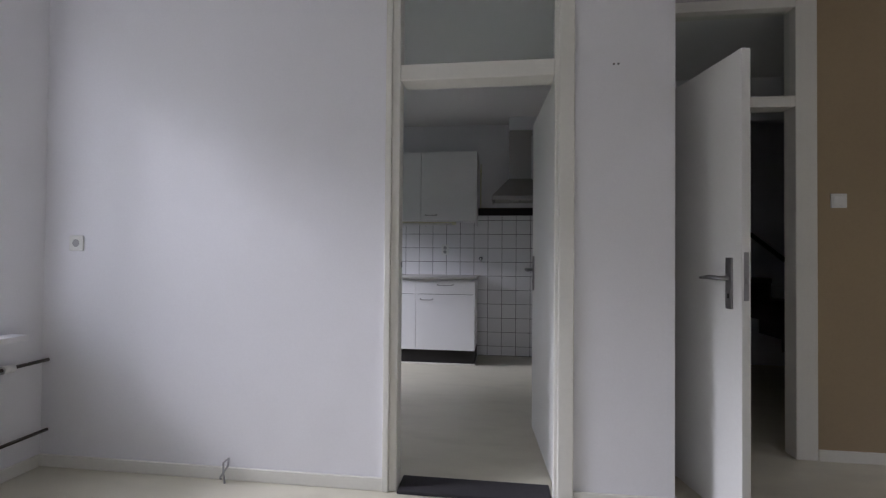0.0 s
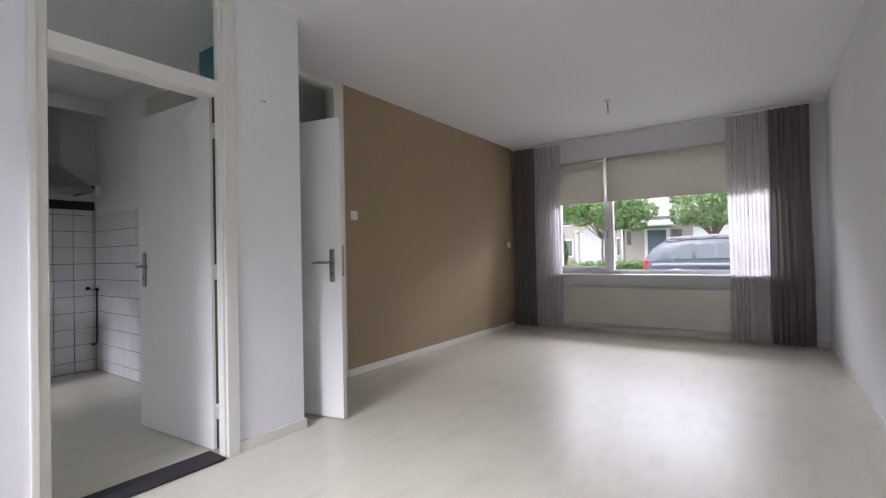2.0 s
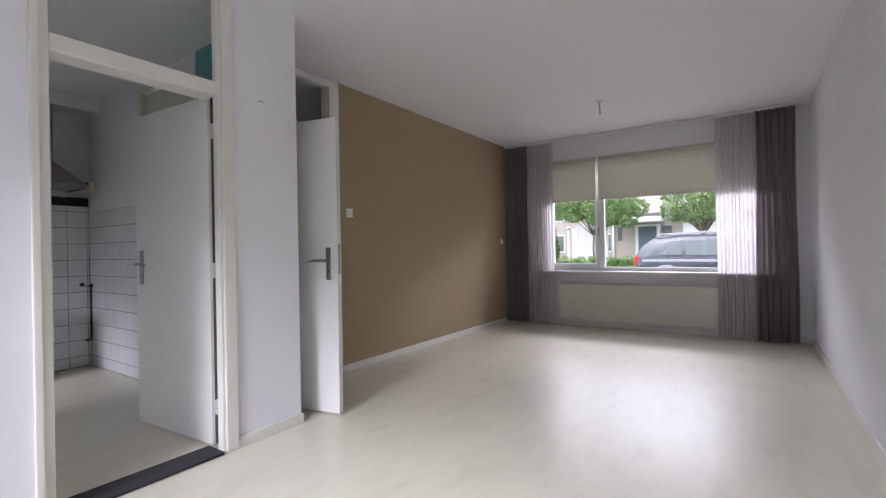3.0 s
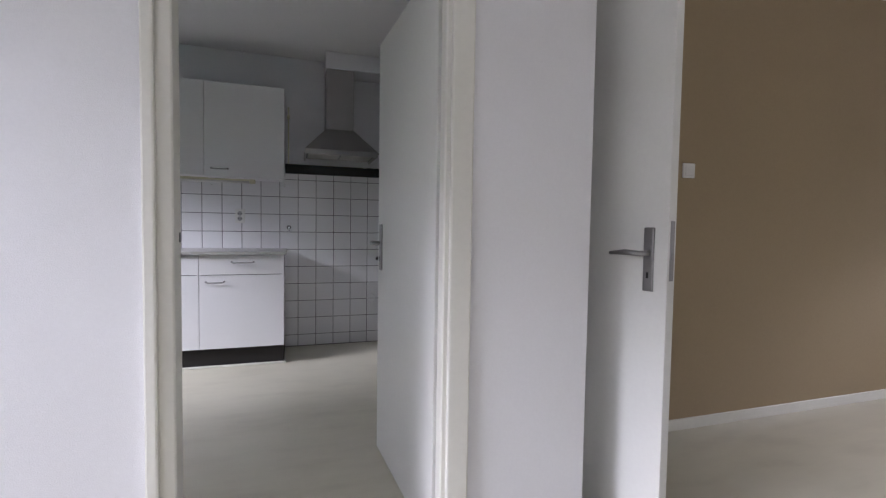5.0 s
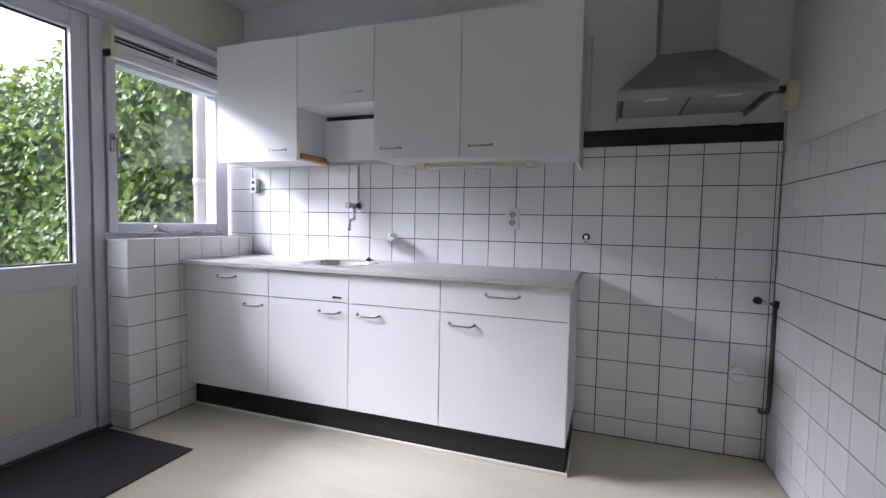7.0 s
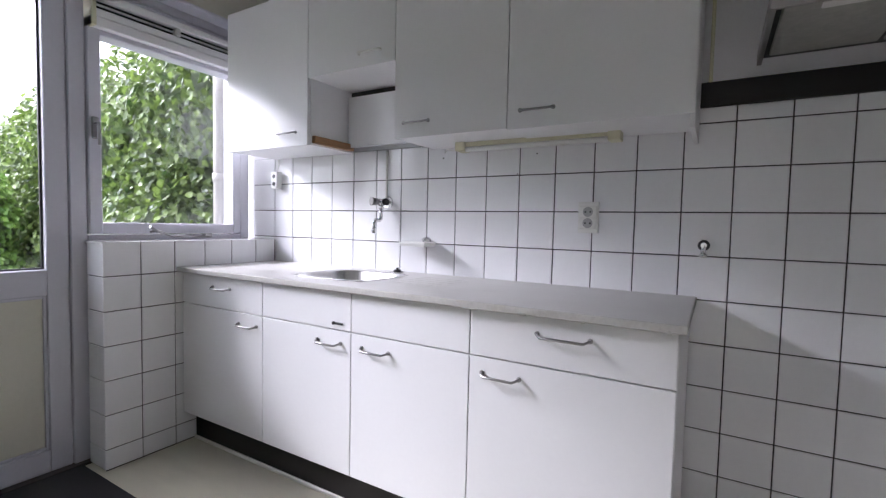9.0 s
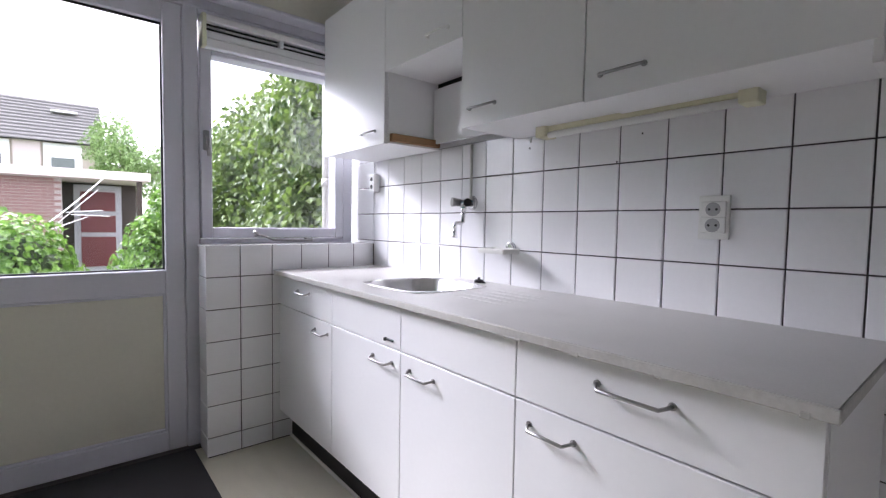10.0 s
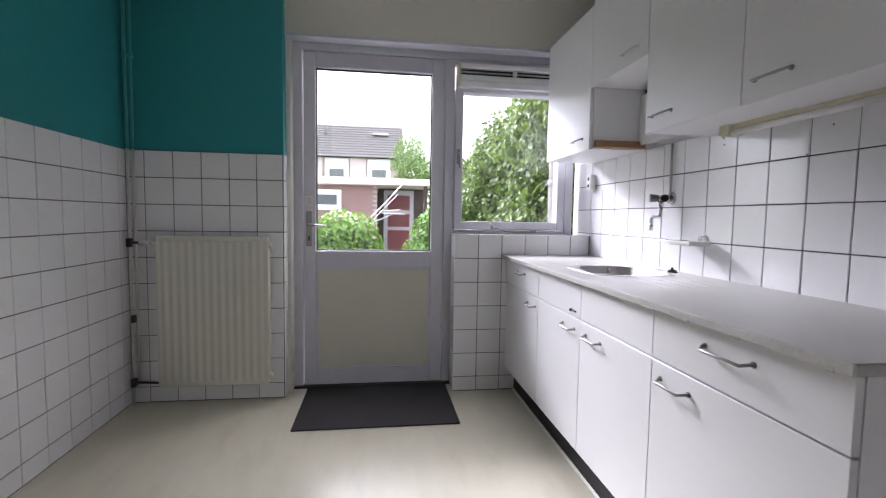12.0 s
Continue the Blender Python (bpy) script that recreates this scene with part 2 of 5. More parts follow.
# ---------------------------------------------------------------- mesh helpers
def box(bm, x0, x1, y0, y1, z0, z1, bevel=0.0, seg=1, rot=None):
    """A box between two corners, its edges rounded by bevel."""
    made = bmesh.ops.create_cube(bm, size=1)["verts"]
    bmesh.ops.scale(bm, vec=(abs(x1 - x0), abs(y1 - y0), abs(z1 - z0)), verts=made)
    if bevel:
        edges = list({e for v in made for e in v.link_edges})
        res = bmesh.ops.bevel(bm, geom=edges, offset=bevel, segments=seg, affect="EDGES", profile=0.6)
        made = list({v for f in res["faces"] for v in f.verts} | {v for v in made if v.is_valid})
    if rot:
        bmesh.ops.rotate(bm, cent=(0, 0, 0), matrix=rot, verts=made)
    bmesh.ops.translate(bm, vec=((x0 + x1) / 2, (y0 + y1) / 2, (z0 + z1) / 2), verts=made)
    return made


def boxes(*rows, bevel=0.0):
    bm = bmesh.new()
    for r in rows:
        box(bm, *r, bevel=bevel)
    return bm


def tube(bm, pts, r, seg=10, caps=True):
    """A round bar along the points."""
    pts = [Vector(p) for p in pts]
    rings = []
    side = None
    for i, p in enumerate(pts):
        d = (pts[min(i + 1, len(pts) - 1)] - pts[max(i - 1, 0)]).normalized()
        if side is None:
            side = d.orthogonal().normalized()
        side = (side - d * side.dot(d)).normalized()
        up = d.cross(side)
        rad = r[i] if isinstance(r, (list, tuple)) else r
        rings.append([bm.verts.new(p + (side * math.cos(a) + up * math.sin(a)) * rad) for a in [2 * math.pi * k / seg for k in range(seg)]])
    for a, b in zip(rings, rings[1:]):
        for k in range(seg):
            f = bm.faces.new((a[k], a[(k + 1) % seg], b[(k + 1) % seg], b[k]))
            f.smooth = True
    if caps:
        bm.faces.new(rings[0][::-1])
        bm.faces.new(rings[-1])


def disc(bm, centre, axis, r, depth, seg=24, r2=None):
    """A short cylinder or cone along axis from centre."""
    a = Vector(axis).normalized()
    c = Vector(centre)
    s = a.orthogonal().normalized()
    u = a.cross(s)
    r2 = r if r2 is None else r2
    lo = [bm.verts.new(c + (s * math.cos(t) + u * math.sin(t)) * r) for t in [2 * math.pi * k / seg for k in range(seg)]]
    hi = [bm.verts.new(c + a * depth + (s * math.cos(t) + u * math.sin(t)) * r2) for t in [2 * math.pi * k / seg for k in range(seg)]]
    for k in range(seg):
        f = bm.faces.new((lo[k], lo[(k + 1) % seg], hi[(k + 1) % seg], hi[k]))
        f.smooth = True
    bm.faces.new(lo[::-1])
    bm.faces.new(hi)


def mesh_of(name, bm, mat):
    bmesh.ops.recalc_face_normals(bm, faces=bm.faces)
    me = bpy.data.meshes.new(name)
    bm.to_mesh(me)
    bm.free()
    me.materials.append(mat)
    return me


def part(name, bm, mat, parent, label=""):
    ob = new(name, mesh_of(name, bm, mat))
    ob.parent = parent
    return tagged(ob, label)


def thing(name, loc, label, category, group="", rz=0.0):
    ob = new(name)
    ob.empty_display_size = 0.1
    ob.location = loc
    ob.rotation_euler = (0, 0, radians(rz))
    return tagged(ob, label, category, group)


def structure(name, bm, mat, label="", category=""):
    return tagged(new(name, mesh_of(name, bm, mat)), label, category, kind="structure")


# ---------------------------------------------------------------- plan (metres)
CEILING = 2.605
Y_LIV, Y_DOOR_BACK, Y_KIT = 1.447, 1.57, 1.64              # wall between living room and kitchen
Y_FAR = 4.505                          # face of the tiles over the worktop
X_KIT_E, X_HALL_W = 0.855, 0.96        # wall between kitchen and hall
X_BACK, X_BACK_LIV = -2.30, -2.20      # inner faces of the garden wall
Y_BROWN, Y_HALL_S = 2.105, 2.205
X_FRONT = 5.40
Y_SOUTH = -1.495
PITCH, ROW0 = 0.1565, 0.097            # tile pitch, height of the lowest full joint
TILE_TOP = ROW0 + 9 * PITCH
COLS = [-2.292, -1.683, -1.172, -0.665, -0.062]   # joints between the cabinet units

# ---------------------------------------------------------------- structure
floor = structure("floor", boxes((-2.62, 5.7, -1.75, 4.75, -0.2, 0.0)), FLOOR, "pale washed laminate floor through living room and kitchen", "floor")
structure("ceiling", boxes((-2.62, 5.7, -1.75, 4.75, CEILING, CEILING + 0.25)), CEIL, "plain white painted ceiling", "ceiling")

wall_partition = structure("wall_living_kitchen", boxes(
    (X_BACK, -0.335, Y_LIV, Y_DOOR_BACK, 0, CEILING), (-0.335, 0.50, Y_LIV, Y_DOOR_BACK, 2.53, CEILING), (0.50, X_HALL_W, Y_LIV, Y_DOOR_BACK, 0, CEILING),
    (X_BACK, -0.42, Y_DOOR_BACK, Y_KIT, 0, CEILING)), WALL,
    "white painted partition wall between living room and kitchen", "wall")
wall_hall = structure("wall_kitchen_hall", boxes(
    (X_KIT_E + 0.01, X_HALL_W, Y_DOOR_BACK, 2.47, 0, CEILING), (X_KIT_E + 0.01, X_HALL_W, 3.40, 4.515, 0, CEILING), (X_KIT_E + 0.01, X_HALL_W, 2.47, 3.40, 2.52, CEILING)), WALL,
    "white wall between kitchen and hall", "wall")
structure("wall_brown", boxes((1.945, X_FRONT, Y_BROWN, Y_HALL_S, 0, CEILING)), BROWN, "brown painted wall of the living room", "wall")
structure("wall_south", boxes((-2.6, 5.7, -1.75, Y_SOUTH, 0, CEILING)), WALL, "plain white long wall of the living room", "wall")
wall_north = structure("wall_north", boxes((-2.6, X_KIT_E + 0.01, 4.515, 4.75, 0, CEILING), (X_KIT_E + 0.01, 5.7, 4.515, 4.75, 0, CEILING)), WALL,
    "white party wall of the kitchen above the tiles", "wall")
WB = (-0.95, 1.19, 0.715, 2.36)          # rear living window
structure("wall_west_living", boxes(
    (-2.6, X_BACK_LIV, Y_SOUTH, WB[0], 0, CEILING), (-2.6, X_BACK_LIV, WB[1], Y_LIV, 0, CEILING),
    (-2.6, X_BACK_LIV, WB[0], WB[1], 0, WB[2]), (-2.6, X_BACK_LIV, WB[0], WB[1], WB[3], CEILING)), WALL,
    "white garden wall of the living room with a wide window", "wall")
wall_west = structure("wall_west_kitchen", boxes((-2.6, X_BACK - 0.01, Y_LIV, 2.525, 0, CEILING)), TEAL, "teal painted kitchen wall above white tiles", "wall")
structure("lintel", boxes((-2.6, -2.38, 2.525, 4.515, 2.245, CEILING)), CREAM, "cream painted wall over kitchen door and window", "wall")
pier = structure("wall_under_window", boxes((-2.6, X_BACK - 0.01, 3.60, 4.515, 0, 1.02)), WALL, "tiled low wall under the kitchen window", "wall")
structure("teal_paint", boxes((-2.31, -0.425, Y_KIT, Y_KIT + 0.004, TILE_TOP - 0.01, CEILING), (X_KIT_E + 0.004, X_KIT_E + 0.01, Y_DOOR_BACK, 2.465, TILE_TOP - 0.01, CEILING)), TEAL,
    "teal painted upper kitchen wall", "wall")
WF = (-1.05, 1.52, 0.765, 2.31)          # front living window
structure("wall_east", boxes(
    (X_FRONT, 5.7, Y_SOUTH, WF[0], 0, CEILING), (X_FRONT, 5.7, WF[1], 4.515, 0, CEILING),
    (X_FRONT, 5.7, WF[0], WF[1], 0, WF[2]), (X_FRONT, 5.7, WF[0], WF[1], WF[3], CEILING)), WALL,
    "white street wall of the living room", "wall")
structure("soffit", boxes((0.27, X_KIT_E + 0.01, 4.235, 4.515, 2.465, CEILING), bevel=0.003), WALL, "boxed-in white duct above the cooker hood", "soffit")
structure("wall_stairwell", boxes((X_HALL_W, 1.75, 3.35, 3.43, 0, CEILING), (3.3, X_FRONT, 3.35, 3.43, 0, CEILING), (1.75, 3.3, 3.35, 3.43, 2.25, CEILING)), WALL,
    "white hall wall with an opening to the stairs", "wall")

# skirting boards
def skirting(name, rows, mat=TRIM, h=0.062):
    bm = bmesh.new()
    for x0, x1, y0, y1 in rows:
        box(bm, x0, x1, y0, y1, 0, h, bevel=0.003)
    structure(name, bm, mat, "low white painted skirting board", "baseboard")


skirting("baseboard_north", [(X_BACK_LIV, -0.355, Y_LIV - 0.013, Y_LIV)])
skirting("baseboard_pier", [(0.523, X_HALL_W + 0.013, Y_LIV - 0.013, Y_LIV), (X_HALL_W, X_HALL_W + 0.013, Y_LIV, 2.09)])
skirting("baseboard_brown", [(1.947, X_FRONT, Y_BROWN - 0.013, Y_BROWN)])
skirting("baseboard_south", [(X_BACK_LIV, X_FRONT, Y_SOUTH, Y_SOUTH + 0.013)])
skirting("baseboard_east", [(X_FRONT - 0.013, X_FRONT, Y_SOUTH + 0.013, Y_BROWN - 0.013)])
skirting("baseboard_west", [(X_BACK_LIV, X_BACK_LIV + 0.013, Y_SOUTH + 0.013, Y_LIV - 0.013)])


# ---------------------------------------------------------------- doors
def lever(parent, x, z, side, flip, plate=0.21):
    """Long-plate lever handle on a leaf whose length runs along local x and thickness along y."""
    y = side
    s = 1 if side > 0 else -1
    bm = bmesh.new()
    box(bm, x - 0.019, x + 0.019, min(y, y + s * 0.009), max(y, y + s * 0.009), z - plate * 0.62, z + plate * 0.42, bevel=0.004, seg=2)
    h = part("door_handle", bm, NICKEL, parent, "satin metal lever on a long plate")
    bm = bmesh.new()
    tube(bm, [(x, y + s * 0.008, z), (x, y + s * 0.045, z), (x + flip * 0.012, y + s * 0.052, z), (x + flip * 0.06, y + s * 0.054, z + 0.002), (x + flip * 0.125, y + s * 0.05, z - 0.003)],
         [0.010, 0.009, 0.0095, 0.010, 0.006], 12)
    part("lever", bm, NICKEL, h)
    bm = bmesh.new()
    box(bm, x - 0.004, x + 0.004, min(y + s * 0.007, y + s * 0.0105), max(y + s * 0.007, y + s * 0.0105), z - 0.085, z - 0.065)
    part("keyhole", bm, DARKP, h)


def door_leaf(name, hinge, angle, width, height, label, flip_sides=1):
    d = thing(name, (hinge[0], hinge[1], 0.012), label, "door", rz=angle)
    bm = bmesh.new()
    box(bm, 0, width, -0.02, 0.02, 0, height, bevel=0.002)
    part("leaf", bm, DOORW, d)
    # Dark strip on the hinge side paints in the shade of the gap.
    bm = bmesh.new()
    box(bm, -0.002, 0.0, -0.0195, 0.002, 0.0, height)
    part("hinge_edge", bm, HINGESHADE, d, "grey-brown strip painting the shade of the hinge gap")
    bm = bmesh.new()
    box(bm, width - 0.001, width + 0.0015, -0.011, 0.011, 0.93, 1.13, bevel=0.001)
    box(bm, width, width + 0.006, -0.006, 0.006, 1.0, 1.025, bevel=0.002)
    part("lock_plate", bm, NICKEL, d, "steel lock plate in the door's edge")
    lever(d, width - 0.068, 1.02, 0.02, -1)
    lever(d, width - 0.068, 1.02, -0.02, -1)
    for z in (0.165, 0.942, 1.735):
        bm = bmesh.new()
        for k in range(3):
            tube(bm, [(-0.006, -0.006, z + 0.029 * k), (-0.006, -0.006, z + 0.027 + 0.029 * k)], 0.0062, 10)
        box(bm, -0.003, 0.0005, -0.012, 0.006, z, z + 0.085)
        part("hinge", bm, TRIM, d, "paint-covered hinge")
    return d


# frame between living room and kitchen: posts, casings, transom bar, glazed toplight
def kitchen_frame():
    f = tagged(new("door_frame_kitchen"), "cream painted door frame with a glazed toplight", "door frame", kind="structure")
    for a, b, a2, b2 in ((-0.335, -0.288, -0.335, -0.302), (0.436, 0.50, 0.488, 0.50)):
        bm = bmesh.new()
        back = 1.525 if a < 0 else 1.495
        box(bm, a, b, Y_LIV - 0.004, back, 0, 2.56, bevel=0.004)
        box(bm, a2, b2, back, Y_DOOR_BACK, 0, 2.56)
        part("post", bm, TRIM, f)
    for a, b in ((-0.356, -0.325), (0.452, 0.523)):
        bm = bmesh.new()
        box(bm, a, b, Y_LIV - 0.02, Y_LIV, 0, 2.585, bevel=0.006, seg=2)
        part("casing", bm, TRIM, f)
    bm = bmesh.new()
    box(bm, -0.325, 0.452, Y_LIV - 0.02, Y_LIV, 2.545, 2.585, bevel=0.006, seg=2)
    part("casing", bm, TRIM, f)
    bm = bmesh.new()
    box(bm, -0.288, 0.436, Y_LIV - 0.003, Y_DOOR_BACK + 0.003, 1.953, 2.03, bevel=0.004)
    part("transom_bar", bm, TRIM, f)
    bm = bmesh.new()
    box(bm, -0.288, 0.436, Y_LIV - 0.003, Y_DOOR_BACK + 0.003, 2.51, 2.56, bevel=0.004)
    part("head", bm, TRIM, f)
    bm = bmesh.new()
    box(bm, -0.283, 0.431, 1.506, 1.510, 2.03, 2.51)
    p = part("pane", bm, GLASS, f)
    p.visible_shadow = False
    bm = bmesh.new()
    box(bm, -0.2885, -0.2865, 1.500, 1.514, 1.058, 1.084)
    part("strike_plate", bm, DARKP, f, "dark strike plate of the lock")


kitchen_frame()
t = thing("threshold", (0.075, 1.50, 0), "black rubber door threshold strip on the floor", "threshold")
bm = bmesh.new()
box(bm, -0.358, 0.356, -0.082, 0.078, 0.001, 0.018, bevel=0.006, seg=2)
part("strip", bm, RUBBER, t)

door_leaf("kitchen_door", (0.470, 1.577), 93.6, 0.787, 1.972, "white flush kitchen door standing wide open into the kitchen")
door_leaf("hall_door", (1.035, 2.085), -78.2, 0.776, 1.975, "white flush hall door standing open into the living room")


def toplight_frame(name, x0, x1, y0, y1, along_x, label, pane_mat, top=CEILING - 0.005, bar=(2.0, 2.06), last=0.06):
    """A door frame with a toplight that fills its opening."""
    f = tagged(new(name), label, "door frame", kind="structure")

    def bx(a0, a1, z0, z1, inset=0.0):
        bm = bmesh.new()
        if along_x:
            box(bm, a0, a1, y0 + inset, y1 - inset, z0, z1, bevel=0.003)
        else:
            box(bm, x0 + inset, x1 - inset, a0, a1, z0, z1, bevel=0.003)
        return bm
    a0, a1 = (x0, x1) if along_x else (y0, y1)
    part("post", bx(a0, a0 + 0.06, 0, top), TRIM, f)
    part("post", bx(a1 - last, a1, 0, top), TRIM, f)
    part("transom_bar", bx(a0 + 0.06, a1 - last, *bar), TRIM, f)
    part("head", bx(a0 + 0.06, a1 - last, top - 0.06, top), TRIM, f)
    wide = (y1 - y0) if along_x else (x1 - x0)
    p = part("pane", bx(a0 + 0.055, a1 - last + 0.005, bar[1], top - 0.055, inset=wide / 2 - 0.003), pane_mat, f)
    p.visible_shadow = pane_mat is not GLASS
    return f


toplight_frame("door_frame_hall", 0.962, 1.945, Y_BROWN - 0.008, Y_HALL_S, True, "cream door frame with a glazed toplight beside the brown wall", GLASS, bar=(1.975, 2.037), last=0.112)
toplight_frame("door_frame_kitchen_hall", X_KIT_E - 0.006, X_HALL_W, 2.47, 3.40, False, "cream frame of the door from kitchen to hall with a closed toplight", PANELC, top=2.52, bar=(2.0, 2.06))
d = thing("kitchen_hall_door", (0.885, 2.535, 0.012), "closed white flush door from kitchen to hall", "door", rz=90)
bm = bmesh.new()
box(bm, 0, 0.80, -0.02, 0.02, 0, 1.982, bevel=0.002)
part("leaf", bm, DOORW, d)
lever(d, 0.73, 1.02, 0.02, -1)

# ---------------------------------------------------------------- hall and stairs
def stairs():
    s = thing("stairs", (2.6, 4.0, 0), "dark wooden staircase with white wall beside it", "stairs")
    for k in range(9):
        x = 0.75 - 0.22 * k
        bm = bmesh.new()
        box(bm, x - 0.25, x, -0.5, 0.5, 0.19 * k + 0.15, 0.19 * k + 0.19, bevel=0.008, seg=2)
        part("tread", bm, DARKWOOD, s)
        bm = bmesh.new()
        box(bm, x - 0.03, x - 0.012, -0.5, 0.5, 0.19 * k, 0.19 * k + 0.15)
        part("riser", bm, DARKWOOD, s)
    bm = bmesh.new()
    tube(bm, [(0.9 - 0.2 * k, 0.45, 0.75 + 0.172 * k + 0.012 * math.sin(k)) for k in range(10)], 0.022, 10)
    part("handrail", bm, DARKWOOD, s)


stairs()


# ---------------------------------------------------------------- front window
def front_window():
    y0, y1, z0, z1 = WF
    xg = 5.48
    f = tagged(new("window_1"), "wide white framed street window with one opening sash", "window", kind="structure")

    def bar(name, a0, a1, c0, c1, x0=xg - 0.035, x1=xg + 0.035):
        bm = bmesh.new()
        box(bm, x0, x1, a0, a1, c0, c1, bevel=0.004)
        return part(name, bm, SILLW, f)
    bar("window_frame", y0, y0 + 0.05, z0, z1)
    bar("window_frame", y1 - 0.05, y1, z0, z1)
    bar("window_frame", y0 + 0.05, y1 - 0.05, z0, z0 + 0.05)
    bar("window_frame", y0 + 0.05, y1 - 0.05, z1 - 0.05, z1)
    bar("mullion", 0.712, 0.772, z0 + 0.05, z1 - 0.05)
    for a0, a1, c0, c1 in ((0.772, 0.83, z0 + 0.05, z1 - 0.05), (y1 - 0.095, y1 - 0.05, z0 + 0.05, z1 - 0.05), (0.83, y1 - 0.095, z0 + 0.05, z0 + 0.10), (0.83, y1 - 0.095, z1 - 0.10, z1 - 0.05)):
        bar("sash", a0, a1, c0, c1, xg - 0.05, xg + 0.02)
    for a0, a1 in ((y0 + 0.045, 0.717), (0.825, y1 - 0.09)):
        bm = bmesh.new()
        box(bm, xg - 0.003, xg + 0.003, a0, a1, z0 + 0.045, z1 - 0.045)
        part("pane", bm, GLASS, f).visible_shadow = False
    bm = bmesh.new()
    box(bm, 5.27, xg - 0.03, y0 - 0.06, y1 + 0.04, z0 - 0.03, z0 - 0.002, bevel=0.006, seg=2)
    part("window_sill", bm, SILLW, f, "white window sill board")
    bm = bmesh.new()
    tube(bm, [(xg - 0.05, 0.775, 1.34), (xg - 0.085, 0.775, 1.34), (xg - 0.09, 0.775, 1.24)], 0.008, 8)
    part("window_handle", bm, NICKEL, f)


front_window()


def blind(y0, y1, label):
    b = thing("roller_blind", (5.372, (y0 + y1) / 2, 2.275), label, "blind", "roller blinds")
    h = (y1 - y0) / 2
    bm = bmesh.new()
    box(bm, -0.0015, 0.0015, -h, h, -0.535, 0.0)
    part("fabric", bm, BLIND, b)
    bm = bmesh.new()
    box(bm, -0.006, 0.006, -h, h, -0.55, -0.53, bevel=0.003)
    part("bottom_bar", bm, BLIND, b)
    bm = bmesh.new()
    tube(bm, [(0.005, -h, 0.015), (0.005, h, 0.015)], 0.022, 14)
    part("roller", bm, BLIND, b)


blind(0.803, 1.54, "short cream roller blind pulled half down")
blind(-1.07, 0.762, "wide cream roller blind pulled half down")


def curtain(name, y0, y1, x, z0, z1, folds, depth, mat, label, seed, flare=0.0):
    c = thing(name, (x, (y0 + y1) / 2, z0), label, "curtain")
    rnd = random.Random(seed)
    nx, nz = folds * 10, 14
    bm = bmesh.new()
    ph = [rnd.uniform(-1.1, 1.1) for _ in range(folds + 2)]
    am = [rnd.uniform(0.55, 1.2) for _ in range(folds + 2)]
    rows = []
    for j in range(nz + 1):
        v = j / nz
        row = []
        for i in range(nx + 1):
            u = i / nx
            k = int(u * folds)
            w = u * folds - k
            p = ph[k] * (1 - w) + ph[k + 1] * w
            a = am[k] * (1 - w) + am[k + 1] * w
            amp = depth * a * (0.75 + 0.35 * (1 - v))
            yy = (y0 - y1) / 2 + u * (y1 - y0)
            yy *= 1 + flare * (1 - v)
            xx = amp * math.sin(2 * math.pi * (u * folds) + p) + 0.12 * amp * math.sin(4.3 * math.pi * u * folds + 3 * p + v)
            row.append(bm.verts.new((xx, yy + 0.006 * math.sin(7 * v + 5 * p), v * (z1 - z0))))
        rows.append(row)
    for a, b in zip(rows, rows[1:]):
        for i in range(nx):
            bm.faces.new((a[i], a[i + 1], b[i + 1], b[i])).smooth = True
    part("cloth", bm, mat, c)
    bm = bmesh.new()
    for k in range(folds):
        yy = (y0 - y1) / 2 + (k + 0.5) / folds * (y1 - y0)
        box(bm, -0.006, 0.006, yy - 0.004, yy + 0.004, z1 - z0 - 0.005, z1 - z0 + 0.03)
    tagged(part("gliders", bm, SOCKET, c, "small white curtain gliders"), kind="stuff")


RX = 5.25
curtain("dark_curtain", 1.735, 2.09, RX, 0.02, 2.57, 7, 0.030, CURTAIN, "dark taupe curtain hanging from the ceiling rail beside the brown wall", 3)
curtain("sheer_curtain", 1.36, 1.745, RX + 0.02, 0.025, 2.565, 10, 0.019, SHEER, "pale sheer curtain drawn aside beside the street window", 4)
curtain("sheer_curtain", -1.03, -0.61, RX + 0.02, 0.025, 2.565, 11, 0.019, SHEER, "pale sheer curtain drawn aside in front of the street window", 5)
curtain("dark_curtain", -1.355, -1.0, RX - 0.01, 0.02, 2.57, 6, 0.032, CURTAIN, "dark taupe curtain hanging in the far corner", 6, flare=0.06)
bm = boxes((RX - 0.012, RX + 0.012, -1.39, 2.10, 2.575, 2.60), bevel=0.003)
tagged(new("curtain_rail", mesh_of("curtain_rail", bm, SOCKET)), "white curtain rail fixed to the ceiling", "curtain rail")


